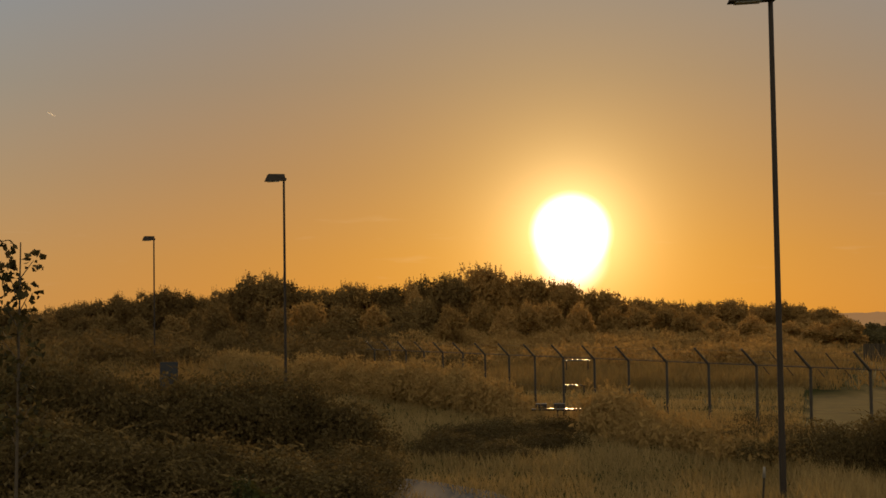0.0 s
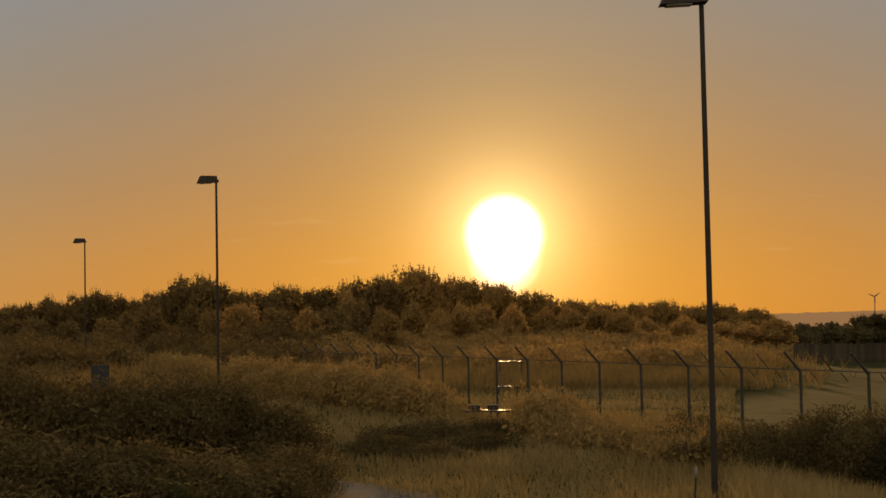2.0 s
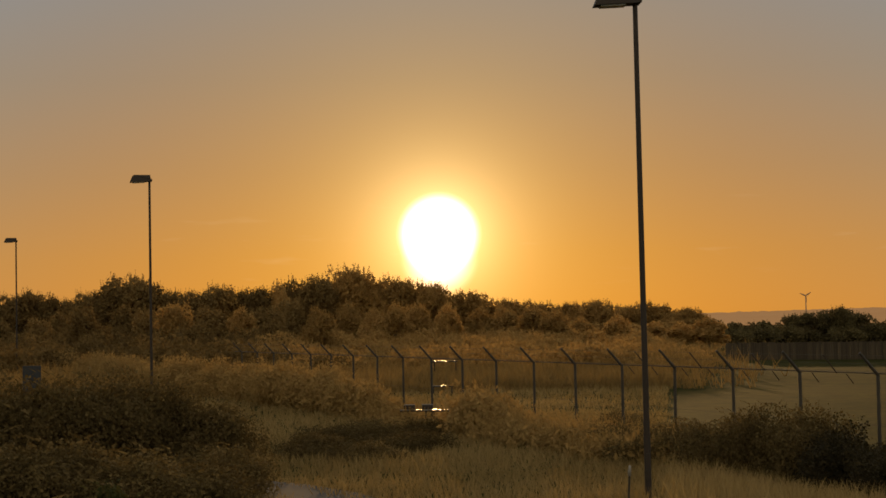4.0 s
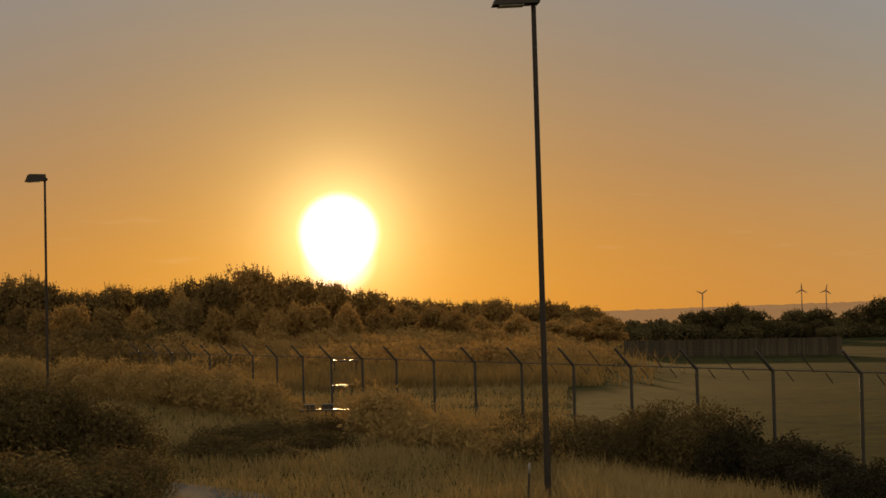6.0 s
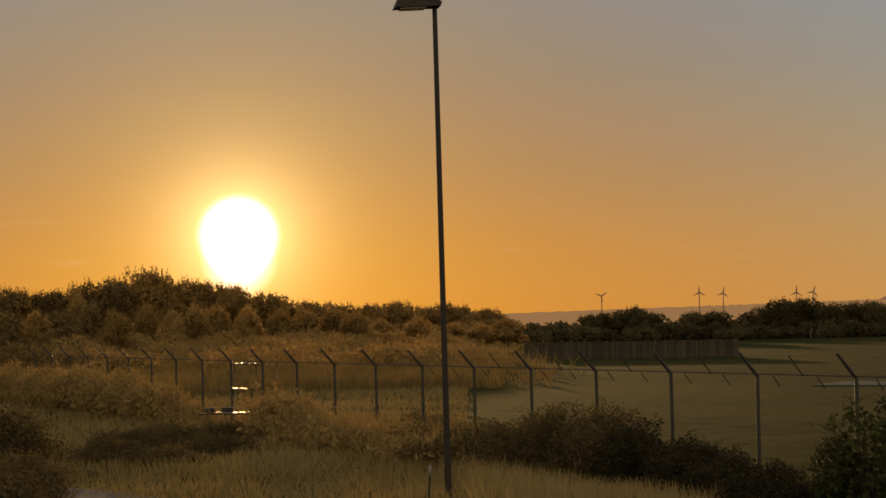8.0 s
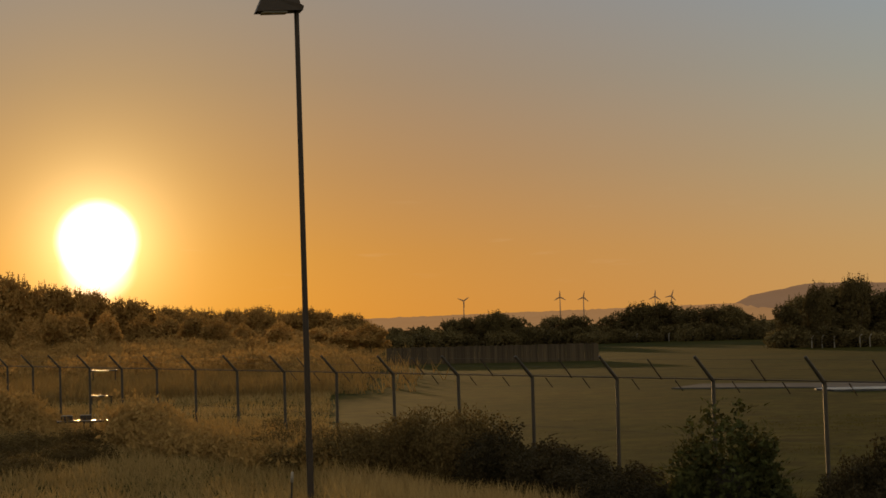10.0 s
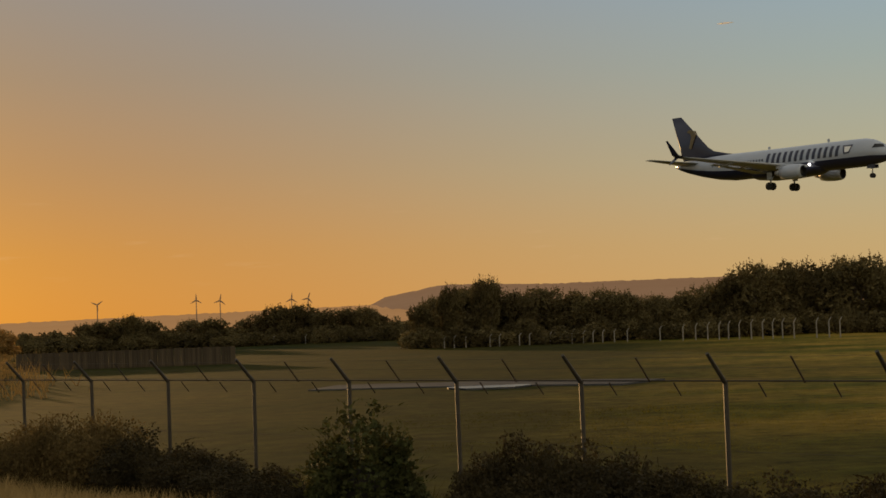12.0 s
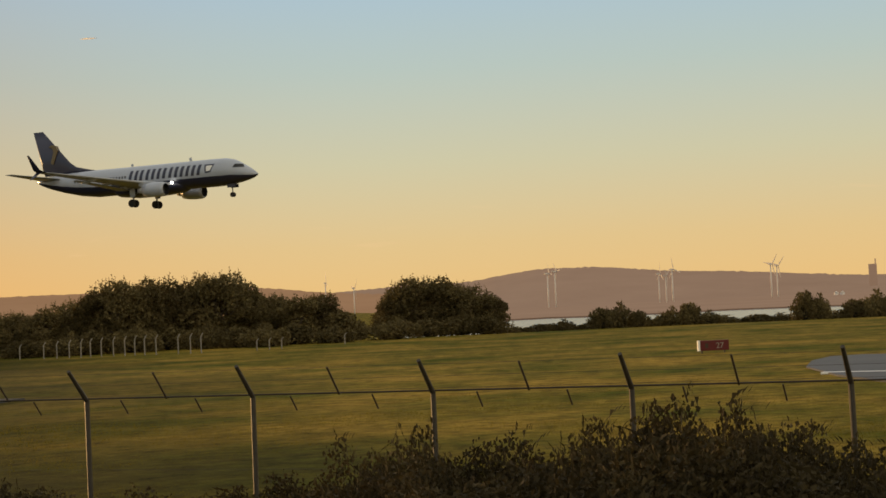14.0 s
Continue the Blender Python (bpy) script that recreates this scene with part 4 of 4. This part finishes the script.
def scrub_lumps(rng, az, d, wide, tall):
    """Four uneven lumps that make one low thicket."""
    c, made = at(az, d), []
    for k in range(4):
        a, r = rng.random() * 6.283, wide * 0.6 * rng.random()
        w, h = wide * (0.4 + 0.3 * rng.random()), tall * (0.65 + 0.4 * rng.random())
        made.append((c.x + r * math.cos(a), c.y + r * math.sin(a), h * 0.45, w, w, h * 0.52))
    return made


# scrub split likewise: darker leaf colour where the sun's glare ends
lumps, dark_lumps = [], []
for i in range(230):
    az, d = -24 + 28.4 * rng.random(), 112 + 95 * rng.random()
    tall = 1.3 + 0.9 * rng.random() + (1.0 if az < -10 else 0.0) + 1.1 * smooth(140, 200, d)
    tall *= 1 - 0.65 * smooth(0.5, 4.4, az)
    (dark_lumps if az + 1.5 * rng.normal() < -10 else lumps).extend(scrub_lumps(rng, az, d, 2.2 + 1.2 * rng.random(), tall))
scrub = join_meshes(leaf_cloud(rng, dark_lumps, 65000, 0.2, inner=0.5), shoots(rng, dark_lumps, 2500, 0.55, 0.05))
tagged(raw("dark_hillside_scrub", *scrub, M_SHADE_BROWN), "dense thickets on the rough ground, coloured dark for their shaded side", "scrub", kind="stuff")
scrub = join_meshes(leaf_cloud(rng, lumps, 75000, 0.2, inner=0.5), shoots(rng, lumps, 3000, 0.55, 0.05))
tagged(raw("hillside_scrub", *scrub, M_GLARE_BROWN), "dense brown thickets covering the rough ground", "scrub", kind="stuff")
# rank weeds that hide the foot of the fence on its far stretch
lumps = []
for i in range(290):
    az = -19 + 22 * rng.random()
    d = 22.4 / math.cos(radians(64 - az)) - 0.8 - 5 * rng.random()
    open_gap = smooth(-7.2, -6.0, az) * (1 - smooth(-4.0, -3.2, az))
    tall = (1.5 + 0.7 * rng.random()) * (1 - 0.6 * smooth(-3.6, -2.4, az)) * (1 - 0.85 * open_gap)
    lumps += scrub_lumps(rng, az, d, 1.1 + 0.5 * rng.random(), tall)
weeds = join_meshes(leaf_cloud(rng, lumps, 110000, 0.085, 2.2, upright=1.0, inner=0.4), shoots(rng, lumps, 3500, 0.4, 0.022))
tagged(raw("rank_weeds", *weeds, M_BRACKEN), "rank brown weeds along the foot of the fence", "weeds", kind="stuff")
for i in range(9):
    hedge.put(i, placed(-9.5 + 12 * rng.random(), 44 + 12 * rng.random(), -0.3, i * 1.3, 0.9, 0.4 + 0.15 * rng.random()))


# ---- small things ----
def turbine(az, d, base_el, hub_el, blade, turn, spin, paint=M_TURBINE, name="wind_turbine"):
    z0, z1 = height_at(base_el, d), height_at(hub_el, d)
    h = z1 - z0
    ob = root(name, "white three-bladed wind turbine on the horizon", "wind turbine", "wind turbines")
    rod("tower", (0, 0, -30), (0, 0, h), max(1.6, 0.028 * h), paint, ob, r2=max(0.9, 0.016 * h), sides=10)
    box("nacelle", (0.05 * h, 0.13 * h, 0.05 * h), paint, ob, Matrix.Translation((0, 0.02 * h, h)), 0.3)
    for k in range(3):
        m = Matrix.Translation((0, -0.055 * h, h)) @ Matrix.Rotation(radians(spin + 120 * k), 4, "Y")
        v, f = loft([[m @ Vector((x * w, y * 0.35 * w, z)) for x, y in ((-1, 0), (0, -1), (1, 0), (0, 1))] for z, w in ((0, 0.8), (blade * 0.2, 1.6), (blade * 0.6, 1.1), (blade, 0.35))])
        raw("blade", v, f, paint, ob)
    ob.matrix_basis = pose(*at(az, d, z0), 0, 0, turn)
    return ob


# turbines nearer the sun take the copy with painted shade
for az, hub, spin in ((7.62, 0.62, 55), (10.87, 0.66, 0), (11.66, 0.62, 10), (14.05, 0.58, 5), (14.6, 0.58, 20)):
    turbine(az, 3600, 0.05, hub + 0.05, 14, -az, spin, M_TURBINE_BACKLIT)
for az, base, hub, turn, spin in ((36.5, 0.2, 0.80, 60, 15), (37.45, -0.2, 0.58, 70, 80), (44.0, -0.34, 0.76, 60, 25), (44.25, -0.34, 0.82, 70, 40), (47.72, -0.36, 0.58, 60, 0), (47.95, -0.38, 0.5, 30, 60),
                                  (48.17, -0.42, 0.70, 75, 15), (51.42, -0.4, 0.72, 80, 80), (51.62, -0.4, 0.66, 80, 75)):
    turbine(az, 3500, base, hub, 26, turn, spin)
trail = root("contrail", "short white vapour trail high in the sky", "contrail")
v, f = loft([[(x, r * math.cos(a), r * math.sin(a)) for a in np.linspace(0, 6.283, 9)[:-1]] for x, r in ((-22, 0.5), (-8, 2.2), (8, 2.0), (22, 0.4))])
raw("vapour", v, f, M_VAPOUR, trail, smooth=True)
trail.matrix_basis = pose(*at(29.0, 4500, height_at(9.2, 4500)), 0, -3, -29)
copy_thing_plain(trail, Matrix.LocRotScale(at(-21.9, 4500, height_at(7.08, 4500)), Euler((0, 0.5, 0.38)), (0.55, 0.7, 0.7)))
tower = root("chimney_tower", "dark square industrial tower on the far shore", "tower")
# the tower glows with the hill's haze too
box("shaft", (17, 14, 46), M_HAZE_MAUVE, tower, Matrix.Translation((0, 0, 10)), 0.5)
rod("mast", (6, 0, 30), (6, 0, 44), 1.2, M_HAZE_MAUVE, tower)
tower.matrix_basis = pose(*at(54.7, 3700, height_at(0.05, 3700)), 0, 0, -54)
for az in (53.5, 53.7):
    ob = root("storage_tank", "small white tank on the far shore", "tank", "far tanks")
    rod("drum", (0, 0, -4), (0, 0, 8), 4.5, M_TURBINE, ob, sides=14)
    rod("roof", (0, 0, 8), (0, 0, 11), 4.7, M_TURBINE, ob, r2=0.6, sides=14)
    ob.matrix_basis = pose(*at(az, 3300, height_at(-0.47, 3300)))


def concrete_post():
    ob = root("fence_post", "pale concrete fence post with bent top", "fence post", "far boundary posts")
    v, f = loft([[(x - 0.06 + 0.0 * z, y - 0.06, z) for x, y in ((0, 0), (0.13, 0), (0.13, 0.13), (0, 0.13))] for z in (0, 1.85)])
    raw("shaft", v, f, M_CONCRETE, ob)
    v, f = loft([[(x - 0.06 - 0.25 * (z - 1.85), y - 0.06 - 0.7 * (z - 1.85), z) for x, y in ((0, 0), (0.12, 0), (0.12, 0.12), (0, 0.12))] for z in (1.854, 2.3)])
    raw("bent_top", v, f, M_CONCRETE, ob)
    return ob


posts = Grove([concrete_post()])
rng = np.random.default_rng(3)
az = 12.0
while az < 37.4:
    near_one = 236 - 64 * smooth(18.2, 18.6, az) - 14 * smooth(24, 33, az) + 10 * smooth(34, 38, az)
    sz = 0.75 + 0.35 * smooth(24, 30, az) - 0.45 * smooth(32.2, 34, az)
    if rng.random() > (0.6 if az < 24 or az > 32.3 else 0.2):
        posts.put(0, placed(az, near_one - 6, 0, 2.2 - radians(az), 0.62, sz * 0.72))
    az += 0.30 + 0.14 * rng.random()

hoarding = root("boundary_hoarding", "weathered brown board fence in the field", "fence")
rng = np.random.default_rng(4)
u = (at(12.2, 140) - at(5.0, 146)).normalized()
p0, length = at(5.0, 146), (at(12.2, 140) - at(5.0, 146)).length
face = math.degrees(math.atan2(u.y, u.x))
board_mesh = bpy.data.meshes.new("board")
bm = bmesh.new()
add_box(bm, (0.19, 0.03, 1.5), Matrix.Translation((0, 0, 0.75)))
bm.to_mesh(board_mesh)
bm.free()
board_mesh.materials.append(M_TIMBER)
for k in range(int(length / 0.2)):
    ob = new("board", board_mesh)
    ob.parent = hoarding
    q = p0 + u * k * 0.2
    ob.matrix_basis = pose(q.x, q.y, -0.05 + rng.normal() * 0.02, rng.normal(), rng.normal() * 0.6, face)

sign = root("runway_sign", "red and white runway holding sign in the grass", "sign")
box("cabinet", (1.9, 0.28, 0.66), M_RED, sign, Matrix.Translation((0.08, 0, 0.5)), 0.02)
box("end_panel", (0.14, 0.285, 0.67), M_SIGNWHITE, sign, Matrix.Translation((-0.945, 0, 0.5)), 0.01, "white end panel")
face_panel = box("face", (1.86, 0.02, 0.60), M_RED, sign, Matrix.Translation((0.08, -0.145, 0.5)), 0.004, "red sign face")
for x in (-0.75, 0.75):
    box("leg", (0.08, 0.08, 0.3), M_STEEL, sign, Matrix.Translation((x, 0, 0.1)))
txt = bpy.data.curves.new("numerals", "FONT")
txt.body, txt.size, txt.extrude, txt.align_x = "27", 0.52, 0.004, "CENTER"
txt.materials.append(M_CONCRETE)
ob = new("numerals", txt)
ob.parent = sign
ob.matrix_basis = pose(0.42, -0.162, 0.32, 90, 0, 0)
box("faded_mark", (0.2, 0.006, 0.3), M_TIMBER, sign, Matrix.Translation((-0.45, -0.158, 0.5)))
sign.matrix_basis = pose(*at(49.4, 96), 0, 0, -49.4 + 14) @ Matrix.Diagonal((0.86, 0.86, 0.86, 1))

M_GLOSS = material("polished_steel", (0.40, 0.39, 0.37), (0.32, 0.31, 0.30), scale=3, rough=0.42, metal=1.0, bump=0.01)


def approach_bar(width, heads):
    ob = root("approach_light", "low steel approach light bar in the grass", "approach light", "approach lights")
    box("crossbar", (width, 0.1, 0.06), M_POLE, ob, Matrix.Translation((0, 0, 0.43)), 0.01)
    box("top_plate", (width, 0.1, 0.012), M_GLOSS, ob, Matrix.Translation((0, 0.1, 0.467)), label="shiny steel plate")
    for x in (-0.42 * width, 0.42 * width):
        rod("leg", (x, 0, -0.1), (x, 0, 0.41), 0.03, M_POLE, ob)
    for x in heads:
        lampbox = box("lamp_box", (0.4, 0.5, 0.16), M_POLE, ob, Matrix.Translation((x, 0.2, 0.56)), 0.02)
        box("lid", (0.4, 0.2, 0.012), M_GLOSS, lampbox, Matrix.Translation((x, 0.2, 0.652)) @ pose(0, 0, 0, -4, 0, 0))
    return ob


approach_bar(0.9, ()).matrix_basis = pose(*at(-4.75, 61.5), 0, 0, 4)
approach_bar(1.35, (-0.33, 0.33)).matrix_basis = pose(*at(-5.35, 61.8), 0, 0, 4)
approach_bar(1.1, ()).matrix_basis = pose(*at(-4.52, 85), 0, 0, 4)
approach_bar(1.5, ()).matrix_basis = pose(*at(-4.42, 100, 0.9), 0, 0, 4)

board = root("notice_board", "faded blue notice board on two posts", "sign")
box("panel", (0.62, 0.05, 1.0), M_BLUE, board, Matrix.Translation((0, 0, 1.9)), 0.01)
for x in (-0.26, 0.26):
    rod("post", (x, 0.05, 0), (x, 0.05, 2.4), 0.03, M_STEEL, board)
board.matrix_basis = pose(*at(-18.1, 60), 0, 0, 18)

marker = root("marker_post", "short white marker post in long grass", "marker post")
rod("stake", (0, 0, -0.1), (0, 0, 0.64), 0.02, M_STEEL, marker, sides=8)
rod("cap", (0, 0, 0.64), (0, 0, 0.84), 0.034, M_CONCRETE, marker, r2=0.024, sides=10, label="pale plastic cap")
marker.matrix_basis = pose(*at(1.62, 32.5), 4, 3, 0)

# ---- grass ----
rng = np.random.default_rng(90)


def outside(az, d):
    return d < FENCE_FAR / np.cos(np.radians(FENCE_AZ - az)) - 0.3


def off_road(az, d):
    line = np.interp(az, (-13.5, -12, -10.5, -9, -7.8, -7), (40, 38.6, 37.2, 35.2, 32.5, 28))
    return (az < -13.8) | (az > -6.6) | (np.abs(d - line) > 1.7)


def off_tarmac(az, d):
    line = np.interp(az, (14.5, 17, 20, 23, 25.5, 29), (86, 85, 83.5, 81, 79, 77))
    return ((az < 14.2) | (az > 29.3) | (d > line + 3.0) | (d < line - 4.6)) & ((az < 52.6) | (d < 63) | (d > 90)) & ((np.abs(az - 20.6) > 1.2) | (d < 73.4) | (d > 80.1))


tagged(raw("dry_grass", *tufts(rng, 34000, -24, 3, 28, 95, 0.25, 0.013, off_road), M_DRY), "tall dry straw-coloured grass", "grass", kind="stuff")
tagged(raw("bracken", *tufts(rng, 46000, -24, 7.5, 88, 292, 0.9, 0.035, lambda az, d: az + 1.6 * rng.normal(size=len(az)) < 3.0), M_BRACKEN), "brown waist-high bracken and reeds", "bracken", kind="stuff")
tagged(raw("verge_grass", *tufts(rng, 9000, 3, 15, 27, 48, 0.3, 0.012, outside), M_DRY), "tall dry grass along the fence", "grass", kind="stuff")
tagged(raw("rank_grass", *tufts(rng, 16000, 14, 62, 16, 34, 0.4, 0.011, outside), M_BLADE), "dark rank grass at the foot of the fence", "grass", kind="stuff")
tagged(raw("field_grass", *tufts(rng, 40000, -24, 29, 24, 60, 0.05, 0.005,
           lambda az, d: ~outside(az, d) & off_tarmac(az, d) & ((az > 3) | (d > 90)) & (az + rng.normal(size=len(az)) * 1.5 < 26)), M_BLADE),
       "short dark olive airfield grass in uneven tufts", "grass", kind="stuff")
tagged(raw("mown_grass", *tufts(rng, 60000, 22, 62, 22, 70, 0.06, 0.005,
           lambda az, d: ~outside(az, d) & off_tarmac(az, d) & (az + rng.normal(size=len(az)) * 1.5 > 26)), M_STRAW),
       "short straw and olive mown airfield grass", "grass", kind="stuff")
